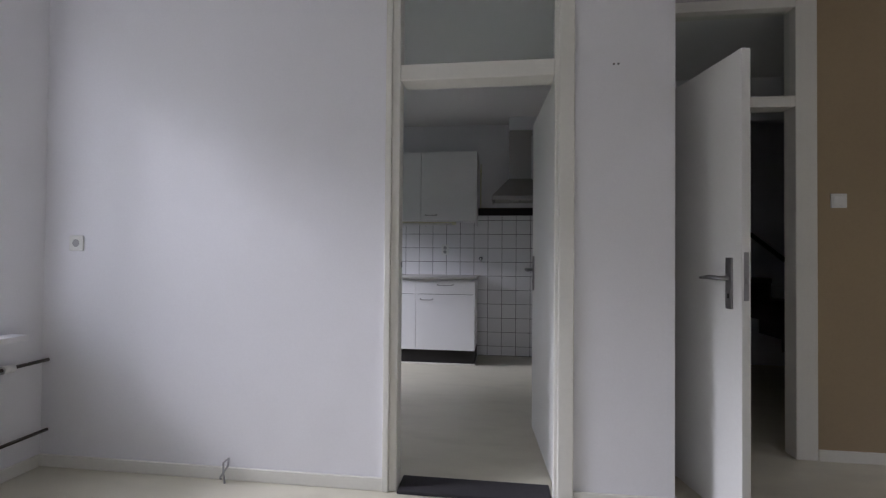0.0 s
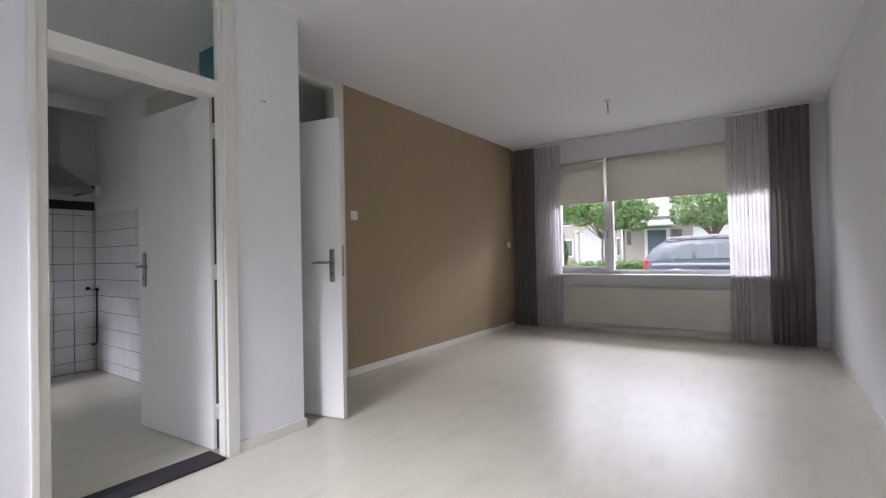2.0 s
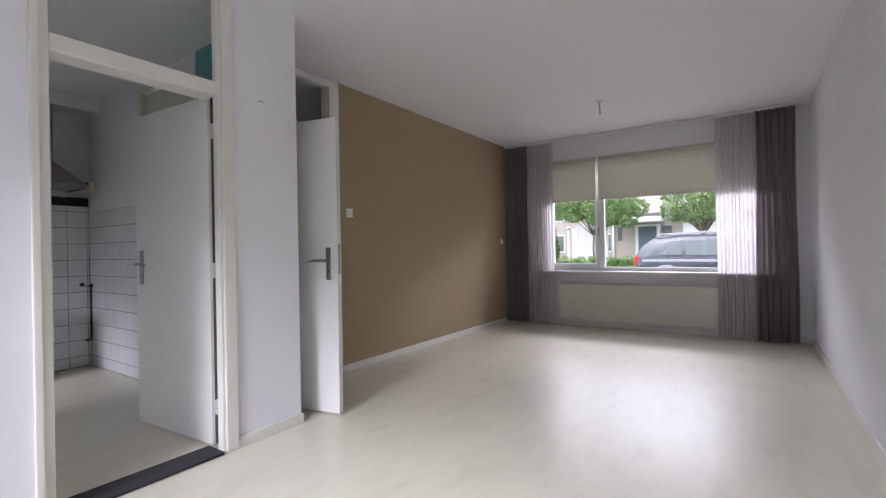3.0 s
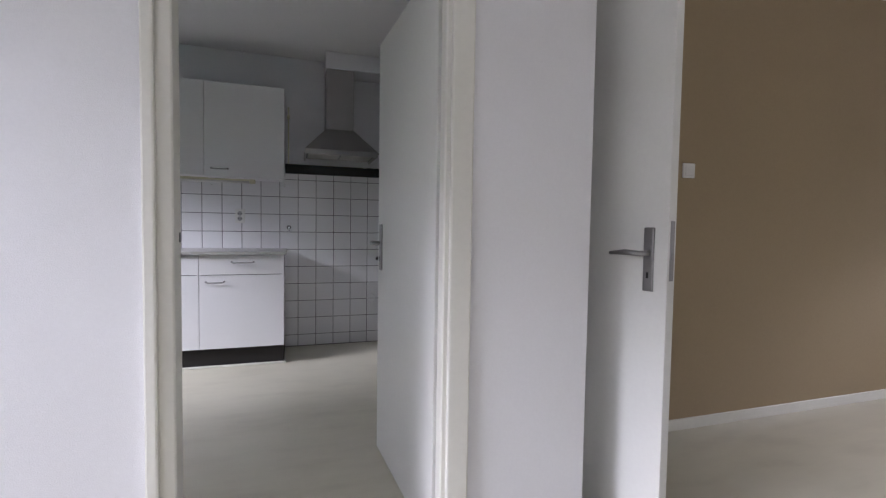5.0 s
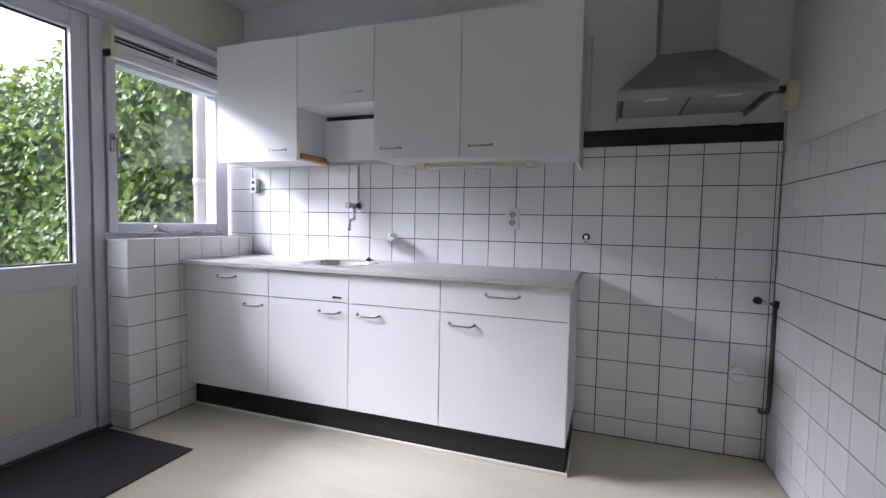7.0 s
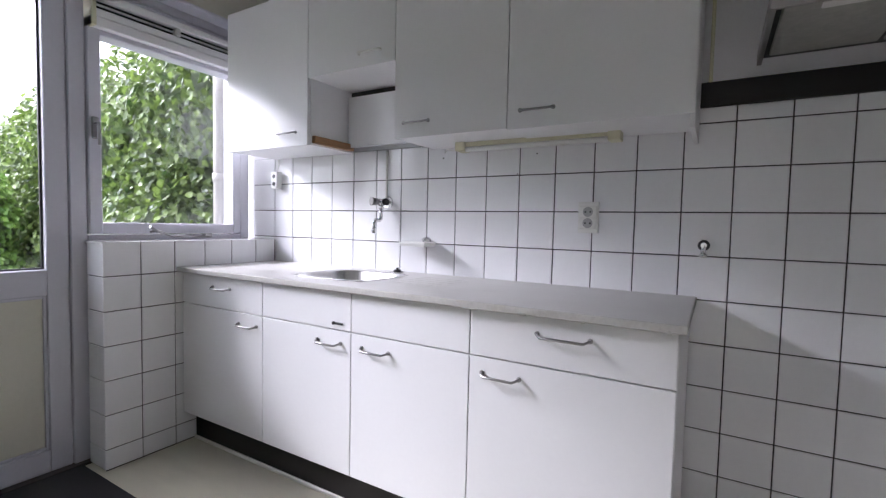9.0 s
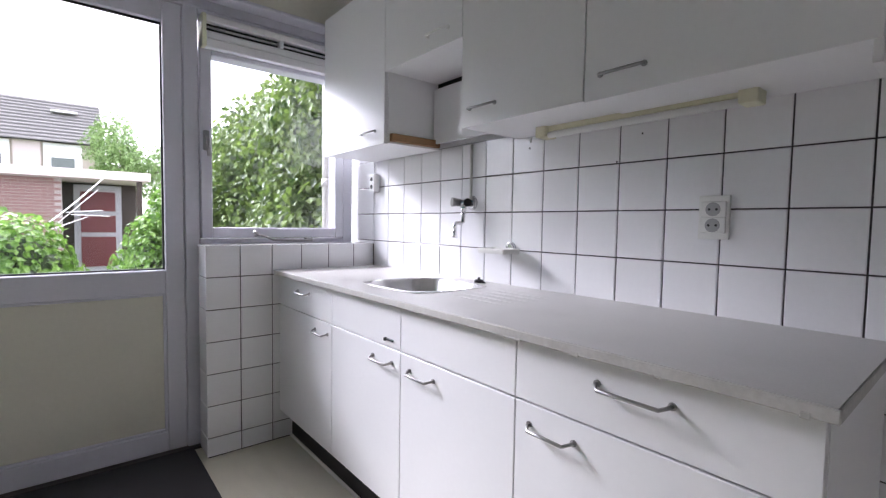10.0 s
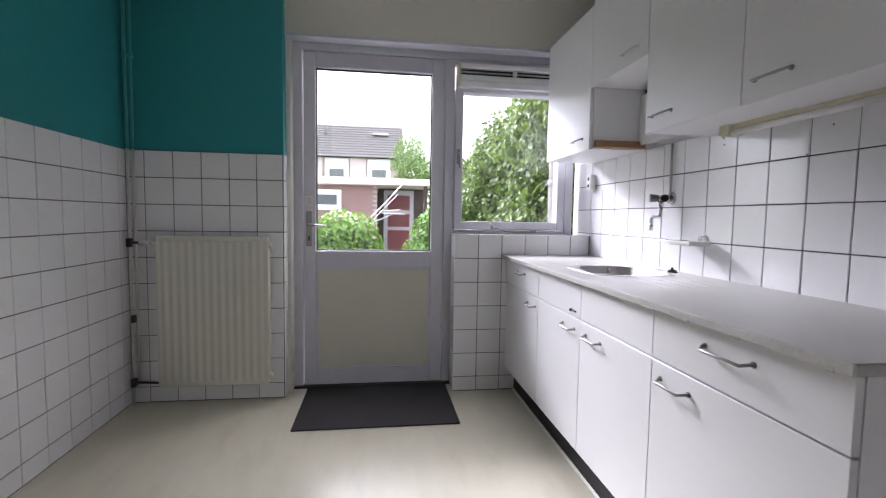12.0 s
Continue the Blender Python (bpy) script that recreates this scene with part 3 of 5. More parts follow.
# ---------------------------------------------------------------- radiators
def radiator(name, loc, rz, width, z0, z1, label, flutes, depth=0.07, groove=0.002):
    """Panel radiator, its back to local -y, width along x."""
    r = thing(name, (loc[0], loc[1], 0), label, "radiator", rz=rz)
    bm = bmesh.new()
    n = flutes * 6
    prof = []
    for i in range(n + 1):
        u = i / n
        w = (u * flutes) % 1
        d = depth - groove * (0.5 - 0.5 * math.cos(2 * math.pi * w))
        if u < 0.03 or u > 0.97:
            d = depth - 0.001
        prof.append((-width / 2 + u * width, d))
    for zlo, zhi, flat in ((z0 + 0.03, z1 - 0.03, False),):
        lo = [bm.verts.new((x, d, zlo)) for x, d in prof]
        hi = [bm.verts.new((x, d, zhi)) for x, d in prof]
        for i in range(n):
            bm.faces.new((lo[i], lo[i + 1], hi[i + 1], hi[i])).smooth = True
    for zlo, zhi in ((z0, z0 + 0.034), (z1 - 0.034, z1)):
        box(bm, -width / 2, width / 2, depth - 0.016, depth - 0.0005, zlo, zhi, bevel=0.004)
    box(bm, -width / 2 + 0.002, width / 2 - 0.002, 0.035, depth - 0.012, z0 + 0.004, z1 - 0.004)
    part("panel", bm, RADI, r)
    for x in (-width / 2, width / 2 - 0.004):
        bm = bmesh.new()
        box(bm, x, x + 0.004, 0.03, depth - 0.006, z0 + 0.02, z1 - 0.02)
        part("side_cover", bm, RADI, r)
    for x in (-width * 0.35, width * 0.35):
        for za, zb in ((z1 - 0.18, z1 - 0.06), (z0 + 0.06, z0 + 0.18)):
            bm = bmesh.new()
            box(bm, x - 0.015, x + 0.015, 0.0, 0.036, za, zb)
            part("bracket", bm, RADI, r)
    return r


rad = radiator("radiator", (X_BACK, 2.145), -90, 0.615, 0.125, 1.013, "tall cream ribbed panel radiator on the tiled kitchen wall", 14, 0.10, 0.0032)
bm = bmesh.new()
tube(bm, [(0.318, 0.07, 0.97), (0.345, 0.07, 0.97)], 0.012, 10)
tube(bm, [(0.345, 0.07, 0.97), (0.40, 0.07, 0.97)], 0.018, 12)
part("valve", bm, SOCKET, rad, "white thermostatic valve")
for stub, blk in ((((0.40, 0.07, 0.97), (0.455, 0.055, 0.97)), (0.448, 0.474, 0.04, 0.075, 0.945, 0.995)),
                  (((0.318, 0.07, 0.145), (0.455, 0.05, 0.145)), (0.448, 0.474, 0.035, 0.07, 0.12, 0.17)),
                  (None, (0.446, 0.47, 0.03, 0.055, 0.50, 0.545))):
    bm = bmesh.new()
    if stub:
        tube(bm, list(stub), 0.008, 8)
    box(bm, *blk, bevel=0.004)
    part("pipe_fitting", bm, DARKP, rad, "dark pipe fitting")
for z, rad_r in ((0.955, 0.011), (0.175, 0.013)):
    bm = bmesh.new()
    tube(bm, [(-0.306, 0.072, z), (-0.326, 0.072, z)], rad_r, 12)
    tube(bm, [(-0.322, 0.072, z), (-0.322, 0.072, z - 0.03)], 0.006, 8)
    part("bleed_valve" if z > 0.5 else "end_plug", bm, CREAMP, rad)
for (yy, xx, lo, hi, mm) in ((1.676, -2.262, 0.0, TILE_TOP, PIPE), (1.70, -2.274, 0.12, TILE_TOP, PIPE)):
    p = thing("heating_pipe", (xx, yy, 0), "thin vertical heating pipe in the kitchen corner, teal at the top", "pipe", "heating pipes")
    bm = bmesh.new()
    tube(bm, [(0, 0, lo), (0, 0, hi)], 0.0085, 10)
    part("pipe", bm, mm, p)
    bm = bmesh.new()
    tube(bm, [(0, 0, hi), (0, 0, CEILING)], 0.0085, 10)
    box(bm, -0.013, 0.013, -0.012, 0.012, 2.02, 2.035)
    part("painted_pipe", bm, PIPET, p, "teal painted upper length")

radiator("radiator", (X_FRONT, 0.33), 90, 1.95, 0.10, 0.59, "long low cream panel radiator under the street window", 36, 0.09, 0.0008)
r2 = radiator("radiator", (X_BACK_LIV, 0.15), -90, 2.0, 0.16, 0.59, "low white panel radiator under the garden window", 36, 0.09, 0.001)
for z in (0.553, 0.19):
    bm = bmesh.new()
    tube(bm, [(-1.0, 0.05, z), (-1.285, 0.05, z + 0.004)], 0.009, 8)
    part("pipe", bm, COPPER, r2, "dark unpainted pipe")
bm = bmesh.new()
tube(bm, [(-1.06, 0.05, 0.553), (-1.11, 0.05, 0.553)], 0.02, 12)
part("valve", bm, SOCKET, r2)


# ---------------------------------------------------------------- garden window of the living room
def rear_window():
    y0, y1, z0, z1 = WB
    f = tagged(new("window_2"), "wide white framed garden window with a white sill", "window", kind="structure")
    xg = -2.47
    for a0, a1, c0, c1 in ((y0, y0 + 0.06, z0, z1), (y1 - 0.06, y1, z0, z1), (y0 + 0.06, y1 - 0.06, z0, z0 + 0.06), (y0 + 0.06, y1 - 0.06, z1 - 0.06, z1), (0.12, 0.19, z0 + 0.06, z1 - 0.06)):
        bm = bmesh.new()
        box(bm, xg - 0.035, xg + 0.035, a0, a1, c0, c1, bevel=0.004)
        part("window_frame", bm, FRAME, f)
    for a0, a1 in ((y0 + 0.055, 0.125), (0.185, y1 - 0.055)):
        bm = bmesh.new()
        box(bm, xg - 0.003, xg + 0.003, a0, a1, z0 + 0.055, z1 - 0.055)
        part("pane", bm, GLASS, f).visible_shadow = False
    bm = bmesh.new()
    box(bm, xg + 0.03, -2.10, y0 - 0.08, y1 + 0.10, z0 - 0.03, z0 - 0.002, bevel=0.005, seg=2)
    part("window_sill", bm, SILLW, f)


rear_window()


# ---------------------------------------------------------------- kitchen door and window to the garden
def garden_front():
    xi, xo = -2.47, -2.56
    f = tagged(new("window_3"), "pale grey frame holding the garden door and the kitchen window", "window", kind="structure")

    def bar(name, a0, a1, c0, c1, x0=xo, x1=xi, mat=FRAME, parent=None, bevel=0.004):
        bm = bmesh.new()
        box(bm, x0, x1, a0, a1, c0, c1, bevel=bevel)
        return part(name, bm, mat, parent or f)
    bar("window_frame", 2.545, 2.612, 0.0, 2.245)
    bar("window_frame", 2.612, 4.445, 2.19, 2.245)
    bar("mullion", 3.535, 3.60, 0.0, 2.19)
    bar("window_frame", 4.385, 4.445, 1.03, 2.19)
    bar("window_frame", 3.60, 4.385, 1.03, 2.0 - 0.94 + 0.0, )
    bar("trim", 2.5255, 2.556, 0.0, 2.245, -2.56, -2.39, TRIM)
    bar("trim", 2.525, 4.50, 2.235, 2.255, -2.47, -2.372, FRAME)
    # opening sash of the window
    for a0, a1, c0, c1 in ((3.605, 3.657, 1.065, 2.0), (4.33, 4.38, 1.065, 2.0), (3.657, 4.33, 1.065, 1.118), (3.657, 4.33, 1.975, 2.0)):
        bar("sash", a0, a1, c0, c1, xo + 0.01, xi + 0.012)
    bm = bmesh.new()
    box(bm, -2.533, -2.527, 3.652, 4.335, 1.113, 1.98)
    part("pane", bm, GLASS, f).visible_shadow = False
    # ventilation grille above the sash
    g = bar("vent_grille", 3.61, 4.385, 2.0, 2.045, -2.52, -2.425, SILLW)
    bar("vent_cap", 3.61, 3.63, 2.0, 2.16, -2.52, -2.42, CREAMP, g)
    bar("vent_slat", 3.63, 4.385, 2.045, 2.083, -2.52, -2.432, SILLW, g)
    bar("vent_slat", 3.63, 4.385, 2.125, 2.16, -2.52, -2.43, SILLW, g)
    bar("vent_knob", 3.99, 4.012, 2.083, 2.125, -2.47, -2.428, SILLW, g)
    bar("vent_lip", 3.63, 4.385, 2.103, 2.109, -2.52, -2.45, SILLW, g, 0.001)
    bar("vent_gap", 3.63, 4.385, 2.083, 2.125, -2.52, -2.465, DARKP, g, 0)
    bar("window_frame", 3.60, 4.385, 2.16, 2.19)
    bm = bmesh.new()
    box(bm, -2.458, -2.448, 3.615, 3.645, 1.50, 1.60, bevel=0.004)
    tube(bm, [(-2.45, 3.63, 1.57), (-2.42, 3.63, 1.57), (-2.415, 3.632, 1.47)], 0.008, 8)
    part("window_handle", bm, NICKEL, f)
    bm = bmesh.new()
    tube(bm, [(-2.45, 3.86, 1.075), (-2.42, 3.88, 1.08), (-2.42, 3.95, 1.055), (-2.42, 4.16, 1.05)], 0.006, 8)
    tube(bm, [(-2.42, 3.845, 1.10), (-2.42, 3.88, 1.075)], 0.008, 8)
    box(bm, -2.45, -2.415, 4.13, 4.17, 1.045, 1.065, bevel=0.003)
    part("window_stay", bm, NICKEL, f, "metal window stay on the sill")
    # outer door
    d = thing("garden_door", (-2.515, 2.615, 0.01), "pale grey garden door, glazed above a cream panel", "door")

    def rail(name, a0, a1, c0, c1, mat=FRAME, x0=-0.03, x1=0.035, bevel=0.004):
        bm = bmesh.new()
        box(bm, x0, x1, a0, a1, c0, c1, bevel=bevel)
        return part(name, bm, mat, d)
    rail("stile", 0.003, 0.078, 0, 2.175)
    rail("stile", 0.835, 0.917, 0, 2.175)
    rail("top_rail", 0.078, 0.835, 2.08, 2.175)
    rail("lock_rail", 0.078, 0.835, 0.785, 0.90)
    rail("bottom_rail", 0.078, 0.835, 0.0, 0.10)
    rail("panel", 0.07, 0.84, 0.095, 0.79, PANELC, -0.015, 0.012, 0)
    for a0, a1, c0, c1 in ((0.078, 0.09, 0.10, 0.785), (0.823, 0.835, 0.10, 0.785), (0.09, 0.823, 0.10, 0.112), (0.09, 0.823, 0.773, 0.785)):
        rail("glazing_bead", a0, a1, c0, c1, FRAME, 0.012, 0.024, 0.002)
    for a0, a1, c0, c1 in ((0.078, 0.086, 0.90, 2.08), (0.827, 0.835, 0.90, 2.08), (0.086, 0.827, 2.07, 2.08), (0.086, 0.827, 0.90, 0.908)):
        rail("glazing_seal", a0, a1, c0, c1, DARKP, -0.006, 0.006, 0)
    rail("pane", 0.074, 0.838, 0.896, 2.084, GLASS, -0.002, 0.002, 0).visible_shadow = False
    bm = bmesh.new()
    box(bm, 0.035, 0.045, 0.018, 0.055, 0.93, 1.16, bevel=0.003)
    h = part("door_handle", bm, NICKEL, d, "worn metal lever on a plate")
    bm = bmesh.new()
    tube(bm, [(0.042, 0.036, 1.07), (0.085, 0.036, 1.07), (0.092, 0.05, 1.07), (0.094, 0.155, 1.062)], 0.009, 10)
    part("lever", bm, NICKEL, h)
    bm = bmesh.new()
    box(bm, 0.044, 0.047, 0.032, 0.041, 0.965, 0.995)
    part("keyhole", bm, DARKP, h)
    bm = bmesh.new()
    box(bm, 0.0355, 0.037, 0.016, 0.058, 1.20, 1.255)
    part("sticker", bm, SOCKET, d, "small faded sticker")
    bm = bmesh.new()
    for k in range(4):
        box(bm, 0.0372, 0.0376, 0.021, 0.053, 1.207 + 0.011 * k, 1.211 + 0.011 * k)
    part("sticker_print", bm, EDGE, d)
    bm = bmesh.new()
    box(bm, -2.56, -2.44, 2.55, 3.60, 0.0, 0.012)
    part("door_sill", bm, DARKWOOD, f, "dark door sill")


garden_front()
bm = boxes((-2.47, -2.315, 3.585, 4.50, 1.022, 1.034), bevel=0.003)
structure("window_sill_tiles", bm, TILE, "white tiled kitchen window sill", "window sill")
mat_ob = thing("door_mat", (-2.135, 3.10, 0.0), "dark grey rubber door mat inside the garden door", "mat")
bm = bmesh.new()
box(bm, -0.315, 0.315, -0.455, 0.455, 0.0005, 0.009, bevel=0.003)
part("pad", bm, RUBBER, mat_ob)

# ---------------------------------------------------------------- kitchen units
Y_DOOR, Y_BODY = 3.933, 3.953
Y_UP = 4.183


def bow_handle(parent, x, y, z, w=0.125, mat=NICKEL):
    """Bent flat bow handle on a front that faces -y."""
    bm = bmesh.new()
    h = w / 2
    tube(bm, [(x - h, y, z + 0.006), (x - h, y - 0.010, z + 0.006), (x - h + 0.014, y - 0.026, z), (x + h - 0.014, y - 0.026, z), (x + h, y - 0.010, z + 0.006), (x + h, y, z + 0.006)], 0.0043, 8)
    for s in (-h, h):
        tube(bm, [(x + s, y, z + 0.006), (x + s, y - 0.004, z + 0.006)], 0.008, 8)
    part("handle", bm, mat, parent, "slim bent metal bow handle" if mat is NICKEL else "white bow handle")


def base_unit(i, drawer_handle, door_handle_x, label, lock=False):
    x0, x1 = COLS[i], COLS[i + 1]
    u = thing("base_cabinet", (0, 0, 0), label, "cabinet", "base cabinets")
    u.location = ((x0 + x1) / 2, Y_DOOR, 0)
    w = (x1 - x0) / 2
    t = 0.016
    for n, r in (("side_panel", (-w + 0.0005, -w + t, 0.02, 0.555, 0.158, 0.879)), ("side_panel", (w - t, w - 0.0005, 0.02, 0.555, 0.158, 0.879)),
                 ("bottom_panel", (-w + t, w - t, 0.02, 0.545, 0.158, 0.158 + t)), ("back_panel", (-w + t, w - t, 0.545, 0.555, 0.158, 0.879)), ("rail", (-w + t, w - t, 0.03, 0.06, 0.715, 0.735))):
        part(n, boxes(r), MELA, u)
    bm = bmesh.new()
    box(bm, -w + 0.0018, w - 0.0018, 0, 0.018, 0.162, 0.7225, bevel=0.0014)
    d = part("door", bm, MELA, u)
    bow_handle(d, door_handle_x - (x0 + x1) / 2, 0, 0.668)
    bm = bmesh.new()
    box(bm, -w + 0.0018, w - 0.0018, 0, 0.018, 0.7275, 0.876, bevel=0.0014)
    d = part("drawer_front", bm, MELA, u)
    if drawer_handle is not None:
        bow_handle(d, drawer_handle - (x0 + x1) / 2, 0, 0.818, 0.155 if i == 3 else 0.13)
    if lock:
        bm = bmesh.new()
        box(bm, 0.165, 0.215, -0.006, 0.001, 0.748, 0.756, bevel=0.002)
        box(bm, 0.165, 0.175, -0.012, 0.001, 0.746, 0.758, bevel=0.002)
        part("catch", bm, DARKP, u, "small black catch on the drawer front")
    # Dark strip behind the joint gives the shade inside it as colour.
    bm = bmesh.new()
    box(bm, -w + 0.017, w - 0.017, 0.021, 0.024, 0.717, 0.733)
    part("gap", bm, HOLE, u)
    return u


base_unit(0, -1.975, -1.785, "white base cabinet with drawer under the worktop beside the window")
base_unit(1, None, -1.286, "white sink base cabinet with a black catch on its fixed front", lock=True)
base_unit(2, None, -1.055, "white base cabinet with a plain fixed front over its door")
base_unit(3, -0.362, -0.555, "white base cabinet with a drawer at the worktop's open end")
pl = thing("plinth", (-1.18, 4.0, 0), "black plinth board under the base cabinets", "plinth")
bm = bmesh.new()
box(bm, -1.115, 1.115, 0.0, 0.016, 0.004, 0.157, bevel=0.002)
box(bm, 1.099, 1.115, 0.016, 0.45, 0.004, 0.157, bevel=0.002)
part("board", bm, PLINTH, pl)
bm = bmesh.new()
box(bm, -1.115, 1.117, -0.012, -0.001, 0.0, 0.018, bevel=0.004)
box(bm, 1.116, 1.128, -0.012, 0.45, 0.0, 0.018, bevel=0.004)
part("bead", bm, TRIM, pl, "pale sealing strip along the floor")


def worktop():
    w = thing("worktop", (-1.17, 4.2, 0.87), "grey speckled laminate worktop with a worn front edge", "worktop")
    x0, x1, y0, y1 = -1.122, 1.122, -0.295, 0.304
    hx0, hx1, hy0, hy1 = -0.45, -0.05, -0.16, 0.19
    bm = bmesh.new()
    for a, b, c, d in ((x0, hx0, y0, y1), (hx1, x1, y0, y1), (hx0, hx1, y0, hy0), (hx0, hx1, hy1, y1)):
        box(bm, a, b, c, d, 0.010, 0.034)
    part("slab", bm, WORKTOP, w)
    bm = bmesh.new()
    box(bm, x0, x1 + 0.004, y0 - 0.004, y0, 0.011, 0.0335, bevel=0.002)
    rnd = random.Random(8)
    for k in range(5):
        xx = rnd.uniform(0.35, 1.08)
        box(bm, xx, xx + rnd.uniform(0.008, 0.03), y0 - 0.0052, y0 + 0.001, 0.008, rnd.uniform(0.013, 0.022), bevel=0.001)
    box(bm, x1, x1 + 0.004, y0, y1, 0.011, 0.0335, bevel=0.002)
    part("edge_strip", bm, TOPEDGE, w, "worn chipped edge strip")
    # sink bowl with rim and drainer grooves
    bm = bmesh.new()

    def ring(mx, my, z, r, n=6):
        cx, cy = (hx0 + hx1) / 2, (hy0 + hy1) / 2
        hx, hy = (hx1 - hx0) / 2 - mx, (hy1 - hy0) / 2 - my
        out = []
        for qx, qy, a0 in ((1, 1, 0), (-1, 1, 90), (-1, -1, 180), (1, -1, 270)):
            for k in range(n):
                a = radians(a0 + 90 * k / (n - 1))
                out.append(bm.verts.new((cx + qx * (hx - r) + r * math.cos(a), cy + qy * (hy - r) + r * math.sin(a), z)))
        return out
    loops = [ring(-0.018, -0.018, 0.0342, 0.11), ring(-0.016, -0.016, 0.0362, 0.11), ring(0.0, 0.0, 0.0362, 0.11), ring(0.008, 0.008, 0.030, 0.11), ring(0.022, 0.022, -0.10, 0.10), ring(0.04, 0.04, -0.122, 0.09), ring(0.08, 0.08, -0.13, 0.07)]
    for a, b in zip(loops, loops[1:]):
        for k in range(len(a)):
            bm.faces.new((a[k], a[(k + 1) % len(a)], b[(k + 1) % len(a)], b[k])).smooth = True
    bm.faces.new(loops[-1])
    s = part("sink", bm, STEEL, w, "stainless steel sink bowl")
    bm = bmesh.new()
    disc(bm, (-0.25, 0.02, -0.129), (0, 0, 1), 0.04, 0.004)
    part("drain", bm, CHROME, s)
    bm = bmesh.new()
    for k in range(4):
        box(bm, -0.072, -0.066, 0.02 + 0.016 * k, 0.028 + 0.016 * k, -0.02, 0.012)
    part("overflow_slot", bm, DARKP, s)
    bm = bmesh.new()
    for k in range(5):
        yy = -0.07 + 0.055 * k
        tube(bm, [(0.03, yy, 0.0325), (0.05, yy, 0.0338), (0.26, yy, 0.0338), (0.28, yy, 0.0325)], 0.002, 6)
    part("drainer_groove", bm, WORKTOP, w)


worktop()
pg = thing("sink_plug", (-1.34, 4.452, 0.9045), "black rubber sink plug lying on the worktop", "plug")
bm = bmesh.new()
disc(bm, (0, 0, 0), (0, 0, 1), 0.022, 0.012, 20, 0.018)
disc(bm, (0, 0, 0.012), (0, 0, 1), 0.006, 0.01, 10)
box(bm, 0.0, 0.035, -0.006, 0.006, 0.0, 0.006, bevel=0.002)
part("body", bm, DARKP, pg)


def wall_unit(i, z0, handle, label, hmat=NICKEL):
    x0, x1 = COLS[i], COLS[i + 1]
    z1 = 2.235
    u = thing("wall_cabinet", ((x0 + x1) / 2, Y_UP, z0), label, "cabinet", "wall cabinets")
    w, h = (x1 - x0) / 2, z1 - z0
    t = 0.016
    for n, r in (("side_panel", (-w + 0.0005, -w + t, 0.02, 0.315, 0, h)), ("side_panel", (w - t, w - 0.0005, 0.02, 0.315, 0, h)), ("bottom_panel", (-w + t, w - t, 0.02, 0.307, 0, t)),
                 ("top_panel", (-w + t, w - t, 0.02, 0.307, h - t, h)), ("back_panel", (-w + t, w - t, 0.307, 0.315, 0, h))):
        part(n, boxes(r), MELA, u)
    bm = bmesh.new()
    box(bm, -w + 0.0018, w - 0.0018, 0, 0.018, -0.004, h, bevel=0.0014)
    d = part("door", bm, MELA, u)
    bow_handle(d, handle[0] - (x0 + x1) / 2, 0, handle[1] - z0, 0.12, hmat)
    if i == 3:
        bm = bmesh.new()
        box(bm, w - 0.0155, w - 0.0005, 0.005, 0.318, -0.045, 0.0, bevel=0.001)
        part("end_panel", bm, MELA, u, "end panel reaching below the cabinet")
    return u


wall_unit(0, 1.512, (-1.822, 1.568), "tall white wall cabinet beside the kitchen window")
wall_unit(1, 1.824, (-1.309, 1.873), "short white wall cabinet above an open niche", SOCKET)
wall_unit(2, 1.50, (-1.063, 1.552), "tall white wall cabinet next to the niche")
wall_unit(3, 1.495, (-0.554, 1.549), "wide white wall cabinet beside the cooker hood")
nb = thing("niche_panel", ((COLS[1] + COLS[2]) / 2, 4.462, 1.545), "white back board of the open niche under the short cabinet", "panel")
bm = bmesh.new()
box(bm, -0.2485, 0.2485, -0.006, 0.006, -0.01, 0.248, bevel=0.001)
part("board", bm, MELA, nb)
# The shaded opening over the board is a strip coloured dark.
bm = bmesh.new()
box(bm, -0.2485, 0.2485, 0.018, 0.03, 0.235, 0.278)
part("gap", bm, HOLE, nb, "dark strip standing for the shade above the board")
bt = thing("wooden_batten", (COLS[1] + 0.012, 4.345, 1.52), "bare brown wooden batten screwed to the cabinet side", "batten")
bm = bmesh.new()
box(bm, -0.0115, 0.012, -0.135, 0.14, 0, 0.034, bevel=0.002)
part("strip", bm, BATTEN, bt)


def strip_lamp():
    s = thing("strip_lamp", (-0.65, 4.40, 1.458), "yellowed fluorescent strip lamp under the wall cabinets", "lamp")
    bm = bmesh.new()
    box(bm, -0.32, 0.32, -0.012, 0.03, 0.022, 0.046, bevel=0.004)
    part("housing", bm, CREAMP, s)
    for x in (-0.335, 0.30):
        bm = bmesh.new()
        box(bm, x, x + 0.045, -0.03, 0.035, 0.004, 0.044, bevel=0.006, seg=2)
        part("end_cap", bm, CREAMP, s)
    bm = bmesh.new()
    tube(bm, [(-0.29, -0.008, 0.012), (0.30, -0.008, 0.012)], 0.011, 12)
    part("tube", bm, SOCKET, s, "white fluorescent tube, unlit")
    bm = bmesh.new()
    tube(bm, [(-0.33, 0.01, 0.03), (-0.37, 0.02, 0.015), (-0.42, 0.05, 0.03), (-0.45, 0.085, 0.02)], 0.003, 6)
    part("cable", bm, SOCKET, s)


strip_lamp()


